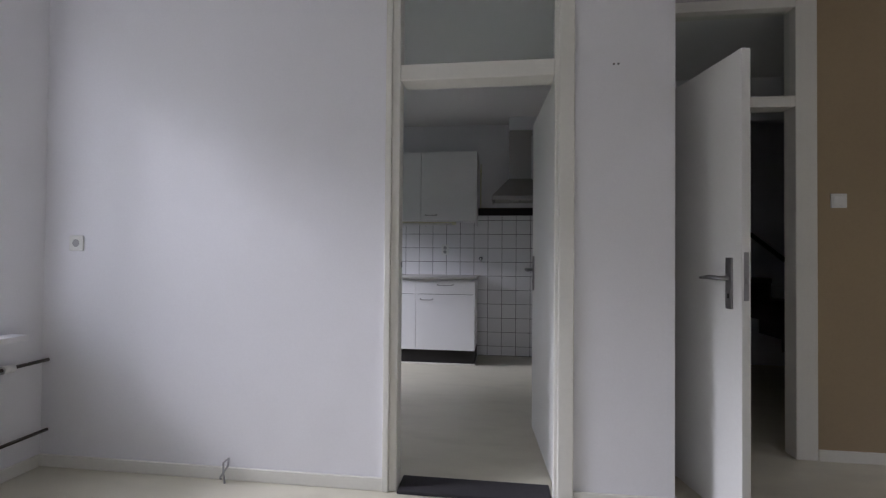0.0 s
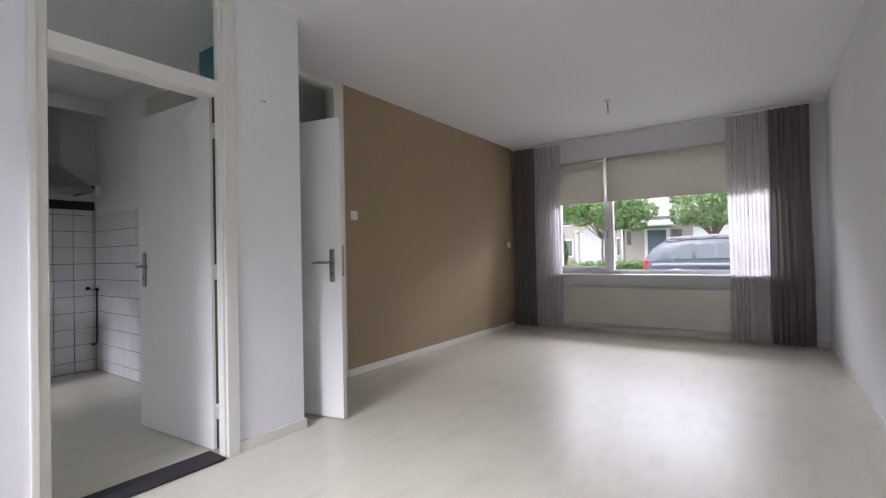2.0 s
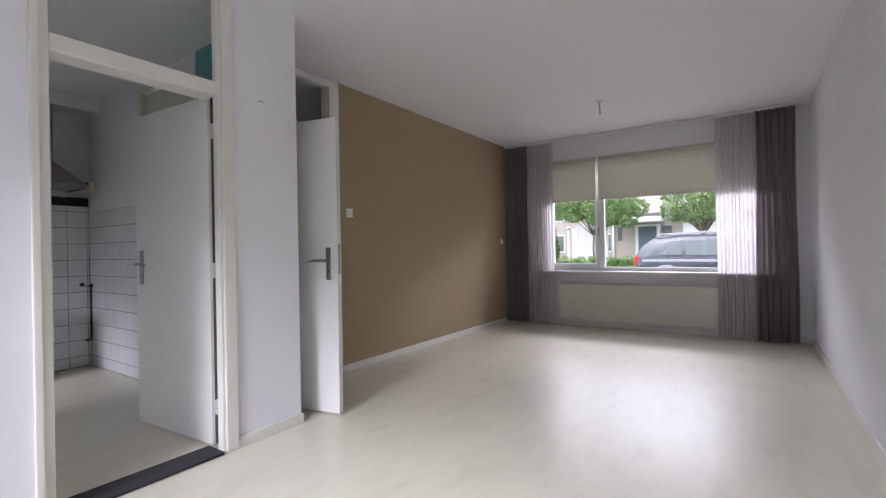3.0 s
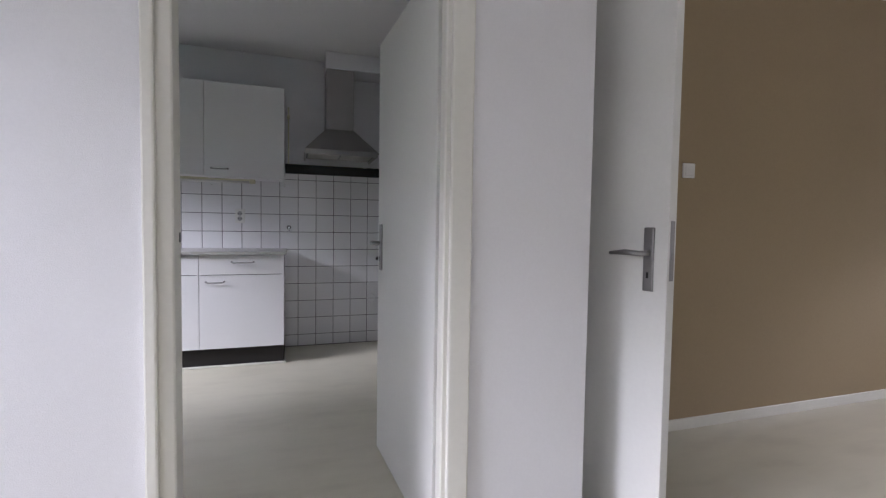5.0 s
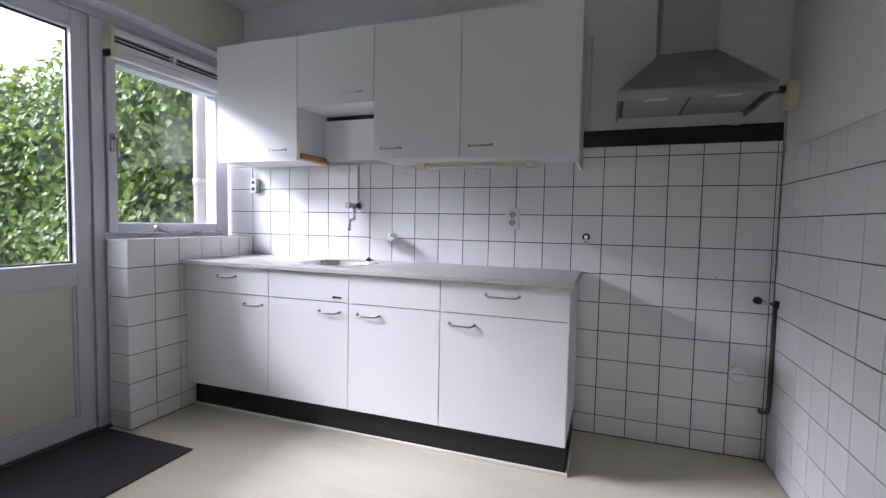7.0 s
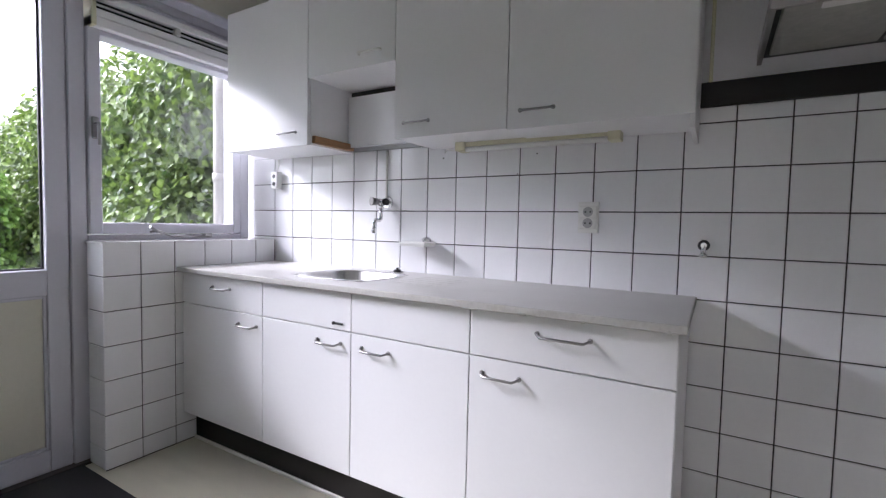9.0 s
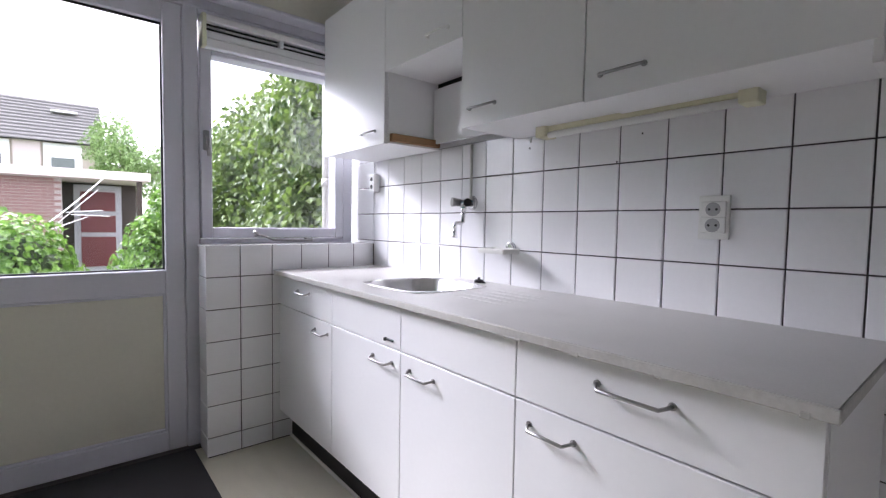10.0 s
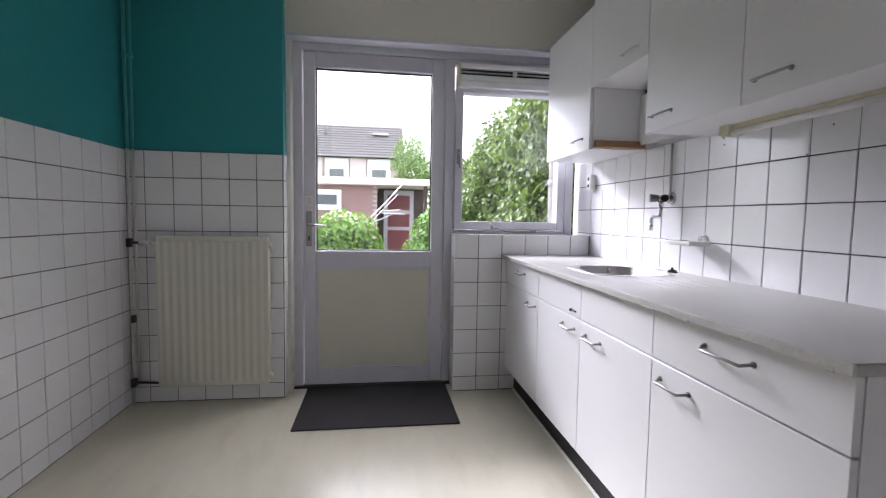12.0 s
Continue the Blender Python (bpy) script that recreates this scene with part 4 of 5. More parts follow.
def hood():
    h = thing("cooker_hood", (0.394, 4.505, 1.698), "stainless steel chimney cooker hood", "cooker hood")
    bm = bmesh.new()
    w, d = 0.298, 0.46
    box(bm, -w, w, -d, -d + 0.014, 0.0, 0.042, bevel=0.002)
    box(bm, -w, -w + 0.014, -d + 0.014, -0.002, 0.0, 0.042, bevel=0.002)
    box(bm, w - 0.014, w, -d + 0.014, -0.002, 0.0, 0.042, bevel=0.002)
    part("rim", bm, HOODSTEEL, h)
    bm = bmesh.new()
    lo = [bm.verts.new(p) for p in ((-w, -d, 0.042), (w, -d, 0.042), (w, -0.002, 0.042), (-w, -0.002, 0.042))]
    hi = [bm.verts.new(p) for p in ((-0.118, -0.255, 0.25), (0.118, -0.255, 0.25), (0.118, -0.002, 0.25), (-0.118, -0.002, 0.25))]
    for k in range(4):
        bm.faces.new((lo[k], lo[(k + 1) % 4], hi[(k + 1) % 4], hi[k]))
    bm.faces.new(lo[::-1])
    bm.faces.new(hi)
    bmesh.ops.bevel(bm, geom=list(bm.edges), offset=0.003, segments=2, affect="EDGES")
    part("canopy", bm, HOODSTEEL, h)
    bm = bmesh.new()
    box(bm, -0.116, 0.116, -0.253, -0.002, 0.249, 0.767, bevel=0.002)
    part("chimney", bm, HOODSTEEL, h)
    bm = bmesh.new()
    box(bm, -w + 0.014, w - 0.014, -d + 0.014, -0.002, 0.022, 0.038)
    under = part("underside", bm, DARKP, h, "dark recessed underside")
    for x in (-0.268, 0.006):
        bm = bmesh.new()
        box(bm, x, x + 0.262, -0.435, -0.05, 0.012, 0.024, bevel=0.003)
        part("filter", bm, FILTER, under, "grey metal grease filter")
        bm = bmesh.new()
        box(bm, x + 0.08, x + 0.18, -0.425, -0.385, 0.007, 0.013, bevel=0.003)
        part("light_cover", bm, SOCKET, under)
    bm = bmesh.new()
    box(bm, -0.055, 0.055, -d - 0.003, -d, 0.012, 0.03, bevel=0.001)
    part("controls", bm, GREYP, h, "dark control strip")


hood()
bs = thing("black_strip", (0.39, 4.503, 1.575), "black glossy strip between tiles and cooker hood", "strip")
bm = bmesh.new()
box(bm, -0.455, 0.457, -0.012, 0.008, 0, 0.085, bevel=0.002)
part("board", bm, BLACK, bs)
ps = thing("hood_socket", (0.845, 4.40, 1.76), "yellowed surface socket with the hood's black plug", "socket")
bm = bmesh.new()
box(bm, -0.03, 0.019, -0.035, 0.035, -0.06, 0.06, bevel=0.006, seg=2)
part("box", bm, CREAMP, ps)
bm = bmesh.new()
tube(bm, [(-0.03, 0.0, 0.03), (-0.06, 0.0, 0.03)], 0.016, 12)
tube(bm, [(-0.06, 0, 0.03), (-0.09, 0.02, 0.025), (-0.13, 0.05, 0.01), (-0.20, 0.07, 0.005)], 0.004, 6)
part("plug", bm, DARKP, ps, "black plug and cable")
vp = thing("wall_pipe", (-0.035, 4.497, 1.60), "thin cream pipe on the wall beside the cabinet", "pipe")
bm = bmesh.new()
tube(bm, [(0, 0, 0), (0, 0, 0.56)], 0.006, 8)
disc(bm, (0, -0.008, 0.46), (0, 0, 1), 0.012, 0.03, 12)
part("pipe", bm, CREAMP, vp)


# ---------------------------------------------------------------- small things on the kitchen walls
def double_socket():
    s = thing("double_socket", (-0.436, 4.504, 1.184), "white double wall socket on the tiles", "socket")
    bm = bmesh.new()
    box(bm, -0.040, 0.040, -0.012, 0.001, -0.062, 0.062, bevel=0.003, seg=2)
    p = part("plate", bm, SOCKET, s)
    for z in (0.0225, -0.0225):
        bm = bmesh.new()
        box(bm, -0.033, 0.033, -0.018, -0.010, z - 0.0222, z + 0.0222, bevel=0.002)
        part("insert", bm, SOCKET, s)
        # Flat disc; grey colour stands in for the shade of the well.
        bm = bmesh.new()
        disc(bm, (0, -0.0188, z), (0, 1, 0), 0.0195, 0.002)
        w = part("well", bm, EDGE, s, "flat grey disc, the socket well's shade put into its colour")
        bm = bmesh.new()
        for x in (-0.0095, 0.0095):
            disc(bm, (x, -0.0198, z), (0, 1, 0), 0.0036, 0.002, 10)
        part("pin_hole", bm, DARKP, w)


double_socket()


def box_socket():
    s = thing("box_socket", (-2.262, 4.503, 1.385), "cream surface-mounted double socket hanging near the window", "socket")
    bm = bmesh.new()
    box(bm, -0.024, 0.024, -0.042, 0.0, -0.05, 0.05, bevel=0.006, seg=2)
    part("box", bm, SOCKET, s)
    for z in (0.022, -0.022):
        bm = bmesh.new()
        disc(bm, (0, -0.0435, z), (0, 1, 0), 0.0125, 0.003, 18)
        part("well", bm, DARKP, s)
    bm = bmesh.new()
    tube(bm, [(0, -0.02, 0.05), (0.004, -0.01, 0.09), (0.0, -0.006, 0.125)], 0.003, 6)
    part("cable", bm, SOCKET, s)
    bm = bmesh.new()
    tube(bm, [(0.0, -0.02, -0.05), (0.004, -0.02, -0.062), (0.012, -0.02, -0.055)], 0.003, 6)
    part("cable_end", bm, SOCKET, s)


box_socket()


def tap():
    t = thing("wall_tap", (-1.445, 4.505, 1.25), "chrome wall-mounted tap with a swivel spout", "tap")
    bm = bmesh.new()
    disc(bm, (0, 0, 0), (0, -1, 0), 0.032, 0.01, 24, 0.026)
    part("rosette", bm, CHROME, t)
    bm = bmesh.new()
    tube(bm, [(0, -0.008, 0), (0, -0.05, 0)], 0.016, 14)
    tube(bm, [(-0.032, -0.055, 0), (0.028, -0.055, 0)], 0.017, 14)
    tube(bm, [(0, -0.055, -0.012), (0, -0.055, -0.036)], 0.013, 12)
    part("body", bm, CHROME, t)
    bm = bmesh.new()
    tube(bm, [(-0.012, -0.062, 0), (-0.028, -0.10, 0.002)], [0.016, 0.021], 14)
    part("knob", bm, NICKEL, t)
    bm = bmesh.new()
    disc(bm, (0.022, -0.055, 0.0), (1, -0.35, 0), 0.018, 0.012, 18)
    part("stop_knob", bm, DARKP, t)
    bm = bmesh.new()
    tube(bm, [(0, -0.055, -0.036), (0.0, -0.056, -0.085), (-0.002, -0.062, -0.092), (-0.008, -0.088, -0.090), (-0.010, -0.094, -0.098), (-0.011, -0.096, -0.135)], 0.009, 10)
    tube(bm, [(-0.011, -0.096, -0.132), (-0.011, -0.097, -0.156)], 0.012, 12)
    part("spout", bm, CHROME, t)
    bm = bmesh.new()
    tube(bm, [(0, -0.02, 0.012), (0, -0.012, 0.03), (0, -0.012, 0.262)], 0.0065, 8)
    part("supply_pipe", bm, PIPE, t, "thin white supply pipe")


tap()


def soap_dish():
    s = thing("soap_dish", (-1.20, 4.505, 1.05), "clear pale soap dish in a chrome holder on the tiles", "soap dish")
    bm = bmesh.new()
    disc(bm, (0, 0, 0.01), (0, -1, 0), 0.022, 0.014, 18, 0.016)
    tube(bm, [(-0.018, -0.012, 0.0), (-0.018, -0.02, 0.02), (0, -0.022, 0.03), (0.018, -0.02, 0.02), (0.018, -0.012, 0.0)], 0.003, 6)
    part("holder", bm, CHROME, s)
    bm = bmesh.new()
    box(bm, -0.085, 0.055, -0.115, -0.016, -0.012, 0.002, bevel=0.005, seg=2)
    for a in ((-0.087, 0.057, -0.118, -0.112), (-0.087, 0.057, -0.02, -0.014), (-0.087, -0.081, -0.112, -0.02), (0.051, 0.057, -0.112, -0.02)):
        box(bm, *a, -0.004, 0.008, bevel=0.002)
    part("dish", bm, SOCKET, s)


soap_dish()


def stop_valve():
    v = thing("stop_valve", (-0.03, 4.505, 1.09), "small chrome stop valve on the tiles", "valve")
    bm = bmesh.new()
    disc(bm, (0, 0, 0), (0, -1, 0), 0.018, 0.006, 18)
    tube(bm, [(0, -0.004, 0), (0, -0.035, 0)], 0.010, 12)
    tube(bm, [(0, -0.028, 0), (0, -0.028, -0.032)], 0.008, 10)
    part("body", bm, CHROME, v)
    bm = bmesh.new()
    disc(bm, (0, -0.0062, 0.0), (0, -1, 0), 0.0195, 0.012, 18)
    part("rosette", bm, DARKP, v, "black rosette")
    bm = bmesh.new()
    disc(bm, (0, -0.028, -0.03), (0, 0, -1), 0.013, 0.012, 12)
    part("outlet_nut", bm, CHROME, v)


stop_valve()


def gas_pipe():
    g = thing("gas_pipe", (0.818, 4.49, 0.0), "dark gas pipe with a double tap in the kitchen corner", "pipe")
    bm = bmesh.new()
    tube(bm, [(0.028, -0.03, 0.80), (0.026, -0.03, 0.30), (0.022, -0.028, 0.265), (0.0, -0.012, 0.255), (0.0, 0.012, 0.255)], 0.010, 10)
    part("pipe", bm, COPPER, g)
    bm = bmesh.new()
    tube(bm, [(-0.05, 0.012, 0.80), (-0.05, -0.045, 0.80)], 0.009, 10)
    tube(bm, [(-0.05, -0.03, 0.80), (0.028, -0.03, 0.795)], 0.010, 10)
    part("fitting", bm, CHROME, g)
    for x, z in ((-0.05, 0.81), (0.028, 0.795)):
        bm = bmesh.new()
        disc(bm, (x, -0.04, z), (0, -1, 0), 0.018, 0.018, 16)
        part("knob", bm, DARKP, g)


gas_pipe()
cp = thing("cover_plate", (0.72, 4.504, 0.425), "round white cover plate on the low tiles", "cover plate")
bm = bmesh.new()
disc(bm, (0, 0, 0), (0, -1, 0), 0.043, 0.006, 28, 0.040)
part("disc", bm, TILE, cp)
bm = bmesh.new()
box(bm, -0.028, 0.028, -0.0085, -0.005, -0.002, 0.002)
part("slot", bm, EDGE, cp)


# ---------------------------------------------------------------- small things in the living room
def wall_switch(name, loc, rz, label, socket=False):
    s = thing(name, loc, label, "switch", rz=rz)
    bm = bmesh.new()
    box(bm, -0.04, 0.04, -0.01, 0.0, -0.04, 0.04, bevel=0.004, seg=2)
    part("plate", bm, SOCKET, s)
    bm = bmesh.new()
    if socket:
        # No hollow here: the well's shade is the disc's grey.
        disc(bm, (0, -0.011, 0), (0, 1, 0), 0.02, 0.002, 20)
        part("well", bm, EDGE, s)
    else:
        box(bm, -0.029, 0.029, -0.015, -0.008, -0.029, 0.029, bevel=0.003)
        part("rocker", bm, SOCKET, s)


wall_switch("light_switch", (2.053, Y_BROWN, 1.441), 0, "white light switch on the brown wall beside the hall door")
wall_switch("light_switch", (5.12, Y_BROWN, 1.19), 0, "small white switch on the brown wall beside the curtain")
wall_switch("wall_socket", (-2.005, Y_LIV, 1.166), 0, "white wall socket on the white living room wall", True)

lh = thing("ceiling_hook", (3.91, 0.333, CEILING), "loose white cable with a hook hanging from the ceiling rose", "lamp fitting")
bm = bmesh.new()
disc(bm, (0, 0, 0), (0, 0, -1), 0.035, 0.014, 22, 0.028)
part("rose", bm, SOCKET, lh)
bm = bmesh.new()
tube(bm, [(0, 0, -0.012), (0.006, 0.004, -0.045), (-0.010, -0.005, -0.085), (0.0, 0.0, -0.115)], 0.006, 8)
part("cable", bm, EDGE, lh)
bm = bmesh.new()
tube(bm, [(0.0, 0, -0.11), (0.002, 0, -0.15)], 0.013, 10)
part("connector", bm, SOCKET, lh)

cb = thing("loose_cable", (-1.142, Y_LIV - 0.02, 0.0), "short loose cable loop at the skirting board", "cable")
bm = bmesh.new()
tube(bm, [(-0.03, 0.006, 0.006), (-0.01, -0.03, 0.03), (0.03, -0.03, 0.09), (0.02, -0.01, 0.115), (-0.01, -0.005, 0.09), (0.0, -0.02, 0.04), (0.02, -0.04, 0.008)], 0.005, 8)
part("cable", bm, EDGE, cb)
for xx in (0.696, 0.716):
    n = thing("drill_hole", (xx, Y_LIV, 1.992), "small dark drill hole in the white wall", "hole", "drill holes")
    bm = bmesh.new()
    disc(bm, (0, 0.001, 0), (0, -1, 0), 0.0045, 0.0018, 10)
    part("plug", bm, HOLE, n)

# ---------------------------------------------------------------- outdoors
structure("ground", boxes((-300, 300, -300, 300, -0.6, -0.32)), GRASSG, "green lawn ground reaching the distance", "ground")
structure("garden_paving", boxes((-11.5, -2.62, -8, 12, -0.4, -0.12)), PAVING, "grey garden paving", "paving")
structure("pavement", boxes((5.72, 12.2, -60, 60, -0.4, -0.22)), PAVING, "grey street pavement", "pavement")
structure("road", boxes((12.2, 17.0, -60, 60, -0.4, -0.30)), ASPHALT, "asphalt street", "road")
structure("house_upper_wall", boxes((-2.62, 5.72, -1.65, -1.60, -0.3, 0.0), (-2.62, 5.72, 4.7, 4.75, -0.3, 0.0)), BRICKY, "brick base of the house", "wall")


def leaf_mesh(name, pts, normals, size, mat, seed, parent, label=""):
    """Many small folded leaves at the given places; one mesh."""
    rs = np.random.RandomState(seed)
    n = len(pts)
    nrm = normals + rs.normal(0, 0.55, (n, 3))
    nrm /= np.linalg.norm(nrm, axis=1)[:, None]
    down = np.array([0, 0, -1.0]) + rs.normal(0, 0.6, (n, 3))
    tip = down - nrm * (down * nrm).sum(1)[:, None]
    tip /= np.linalg.norm(tip, axis=1)[:, None]
    side = np.cross(nrm, tip)
    s = size * rs.uniform(0.6, 1.3, n)[:, None]
    base = pts - tip * s * 0.5
    mid = pts - nrm * s * 0.10
    end = pts + tip * s * 0.6
    a = pts + side * s * 0.42 - tip * s * 0.1
    b = pts - side * s * 0.42 - tip * s * 0.1
    verts = np.stack([base, a, end, b, mid], 1).reshape(-1, 3)
    k = np.arange(n)[:, None] * 5
    faces = np.concatenate([k + np.array([[0, 1, 4]]), k + np.array([[1, 2, 4]]), k + np.array([[2, 3, 4]]), k + np.array([[3, 0, 4]])], 0)
    me = bpy.data.meshes.new(name)
    me.from_pydata(verts.tolist(), [], faces.tolist())
    me.materials.append(mat)
    ob = new(name, me)
    ob.parent = parent
    return tagged(ob, label, kind="stuff")


def clump_points(clumps, count, seed):
    """Points and outward normals near the surfaces of uneven ellipsoids."""
    rs = np.random.RandomState(seed)
    vol = np.array([c[3] * c[4] + c[4] * c[5] + c[3] * c[5] for c in clumps])
    which = rs.choice(len(clumps), count, p=vol / vol.sum())
    c = np.array(clumps)[which]
    d = rs.normal(0, 1, (count, 3))
    d /= np.linalg.norm(d, axis=1)[:, None]
    lump = 1 + 0.10 * np.sin(5 * d[:, :1] + 3 * c[:, :1]) * np.cos(4 * d[:, 1:2] + c[:, 1:2]) + 0.07 * np.sin(9 * d[:, 2:3])
    r = rs.uniform(0.62, 1.0, (count, 1)) ** 0.6 * 1.05 * lump
    return c[:, :3] + d * r * c[:, 3:6], d


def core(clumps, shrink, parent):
    """Inner twigs that stop the view through a plant, coloured dark as shade."""
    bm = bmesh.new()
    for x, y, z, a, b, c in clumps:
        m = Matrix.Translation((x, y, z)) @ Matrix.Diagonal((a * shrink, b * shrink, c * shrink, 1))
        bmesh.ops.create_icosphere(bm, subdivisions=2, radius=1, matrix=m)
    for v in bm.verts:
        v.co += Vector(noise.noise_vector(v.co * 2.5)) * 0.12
    return part("twigs", bm, TWIGSHADE, parent, "inner twigs, the plant's shade put into their dark colour")


def plant(name, loc, clumps, count, size, mat, seed, label, category, shrink=0.80):
    p = thing(name, loc, label, category)
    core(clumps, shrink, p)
    pts, nr = clump_points(clumps, count, seed)
    leaf_mesh("leaves", pts, nr, size, mat, seed, p)
    return p


rr = random.Random(11)
ivy = []
for k in range(13):
    x = 0.12 - 0.54 * k
    top = 2.95 - 0.30 * min(1.0, max(0.0, -1.6 - x)) - 0.12 * max(0.0, -3.4 - x) + rr.uniform(-0.14, 0.14)
    ivy.append((x, 0.30 + rr.uniform(-0.12, 0.12), 0.85, 0.60, 0.60 + rr.uniform(-0.1, 0.1), 1.05))
    ivy.append((x + rr.uniform(-0.2, 0.2), 0.38 + rr.uniform(-0.1, 0.1), top * 0.66, 0.58, 0.58, top * 0.34))
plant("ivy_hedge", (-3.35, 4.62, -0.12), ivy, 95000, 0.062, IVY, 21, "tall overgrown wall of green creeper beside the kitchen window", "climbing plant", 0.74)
dp = thing("drain_pipe", (-2.665, 4.385, -0.12), "white weathered drainpipe outside the kitchen window", "pipe")
bm = bmesh.new()
tube(bm, [(0, 0, 0), (0, 0, 4.2)], 0.04, 14)
for z in (0.6, 1.5, 2.4):
    tube(bm, [(0, 0, z), (0, 0, z + 0.05)], 0.046, 14)
part("pipe", bm, PIPEW, dp)
plant("garden_bush", (-5.2, 1.86, -0.12), [(0.0, 0.55 * k - 0.8, 0.58 + 0.05 * (k % 2), 0.55, 0.5, 0.64) for k in range(4)], 17000, 0.056, HEDGE, 31, "low leafy green garden bush", "bush")
plant("garden_shrub", (-5.7, 3.92, -0.12), [(0, 0, 0.6, 0.5, 0.46, 0.7), (0.0, 0.12, 1.1, 0.35, 0.32, 0.55)], 9000, 0.055, HEDGE, 32, "upright green shrub in the garden", "bush")


def tree(name, loc, trunk_h, trunk_r, clumps, count, size, mat, seed, label):
    t = thing(name, loc, label, "tree")
    bm = bmesh.new()
    rnd = random.Random(seed)
    tube(bm, [(0.03 * math.sin(k), 0.03 * math.cos(2 * k), trunk_h * k / 5) for k in range(6)], [trunk_r * (1.15 - 0.1 * k) for k in range(6)], 10)
    for x, y, z, a, b, c in clumps:
        tube(bm, [(0, 0, trunk_h * 0.9), (x * 0.5, y * 0.5, (z + trunk_h) / 2 + 0.05), (x, y, z)], [trunk_r * 0.5, trunk_r * 0.35, trunk_r * 0.15], 7)
    part("trunk", bm, BARK, t)
    pts, nr = clump_points(clumps, count, seed)
    crown = leaf_mesh("crown", pts, nr, size, mat, seed, t)
    return t


def round_crown(w, d, z0, z1, n, seed):
    rnd = random.Random(seed)
    return [(rnd.uniform(-d, d) * 0.6, rnd.uniform(-w, w) * 0.68, rnd.uniform(z0 + 0.25, z1 - 0.25), 0.42, 0.48, 0.36) for _ in range(n)]


tree("garden_tree", (-17.5, 4.9, -0.3), 2.6, 0.08, [(rr.uniform(-0.9, 0.9), rr.uniform(-1.0, 1.2), rr.uniform(2.4, 4.7), 0.6, 0.6, 0.6) for _ in range(13)], 9000, 0.085, LINDEN, 41, "young light green tree behind the shed")


def brick_shed():
    s = thing("brick_shed", (-12.5, 1.5, -0.12), "red-brown brick garden shed with a flat overhanging roof", "shed")
    bm = bmesh.new()
    box(bm, -3.0, 0.0, -5.0, 1.55, 0, 2.12)
    part("wall", bm, MORTAR, s)
    bm = bmesh.new()
    rnd = random.Random(5)
    for j in range(33):
        off = 0.11 if j % 2 else 0.0
        for i in range(31):
            y = -5.0 + off + 0.222 * i
            if y + 0.21 > 1.55:
                continue
            if -0.5 < y + 0.1 < 0.5 and 1.45 < 0.064 * j + 0.03 < 1.95:
                continue
            dx = rnd.uniform(0.004, 0.009)
            z = 0.064 * j
            v = [bm.verts.new(p) for p in ((dx, y, z), (dx, y + 0.21, z), (dx, y + 0.21, z + 0.053), (dx, y, z + 0.053), (-0.002, y, z), (-0.002, y + 0.21, z), (-0.002, y + 0.21, z + 0.053), (-0.002, y, z + 0.053))]
            for q in ((0, 1, 2, 3), (0, 4, 5, 1), (1, 5, 6, 2), (2, 6, 7, 3), (3, 7, 4, 0)):
                bm.faces.new([v[k] for k in q])
    tagged(part("bricks", bm, BRICKR, s), kind="stuff")
    bm = bmesh.new()
    box(bm, -3.2, 0.35, -5.3, 3.1, 2.12, 2.30, bevel=0.01)
    part("roof", bm, PINKF, s, "faded pinkish roof edge")
    w = part("window", boxes((0.0, 0.03, -0.60, 0.57, 1.42, 1.98), bevel=0.004), WHITEP, s, "white framed slit window")
    part("pane", boxes((0.02, 0.034, -0.48, 0.45, 1.56, 1.84)), CARG, w)
    bm = bmesh.new()
    box(bm, -1.6, -1.5, 1.55, 3.0, 0, 2.12)
    part("back_wall", bm, DARKWOOD, s, "dark recess under the roof")
    d = part("door", boxes((-1.0, -0.94, 1.75, 2.65, 0, 2.05), bevel=0.005), GREYP, s, "maroon door with pale frame")
    for z0, z1 in ((0.15, 0.85), (0.95, 1.35), (1.45, 1.9)):
        part("door_panel", boxes((-0.95, -0.93, 1.87, 2.53, z0, z1)), MAROON, d)
    bm = bmesh.new()
    box(bm, 0.1, 0.2, 2.85, 2.95, 0, 2.12)
    part("post", bm, DARKWOOD, s)


brick_shed()


def clothes_dryer():
    c = thing("rotary_clothes_dryer", (-8.6, 3.35, -0.12), "folded white rotary clothes dryer leaning in the garden", "clothes dryer")
    bm = bmesh.new()
    tube(bm, [(0, -0.9, 0.75), (0, -0.1, 1.55), (0, 0.28, 1.98)], 0.010, 8)
    part("pole", bm, WHITEP, c)
    for a, b in (((0, -0.45, 1.1), (0.05, 0.0, 1.30)), ((0, -0.25, 1.36), (0.05, 0.18, 1.40)), ((0, -0.35, 1.2), (0.1, 0.12, 1.70)), ((0, -0.2, 1.33), (0.1, 0.26, 1.31))):
        bm = bmesh.new()
        tube(bm, [a, b], 0.0065, 6)
        part("arm", bm, WHITEP, c)
    bm = bmesh.new()
    tube(bm, [(0, -0.9, 0.75), (0, -0.95, 0.0)], 0.024, 8)
    part("foot", bm, WHITEP, c)


clothes_dryer()


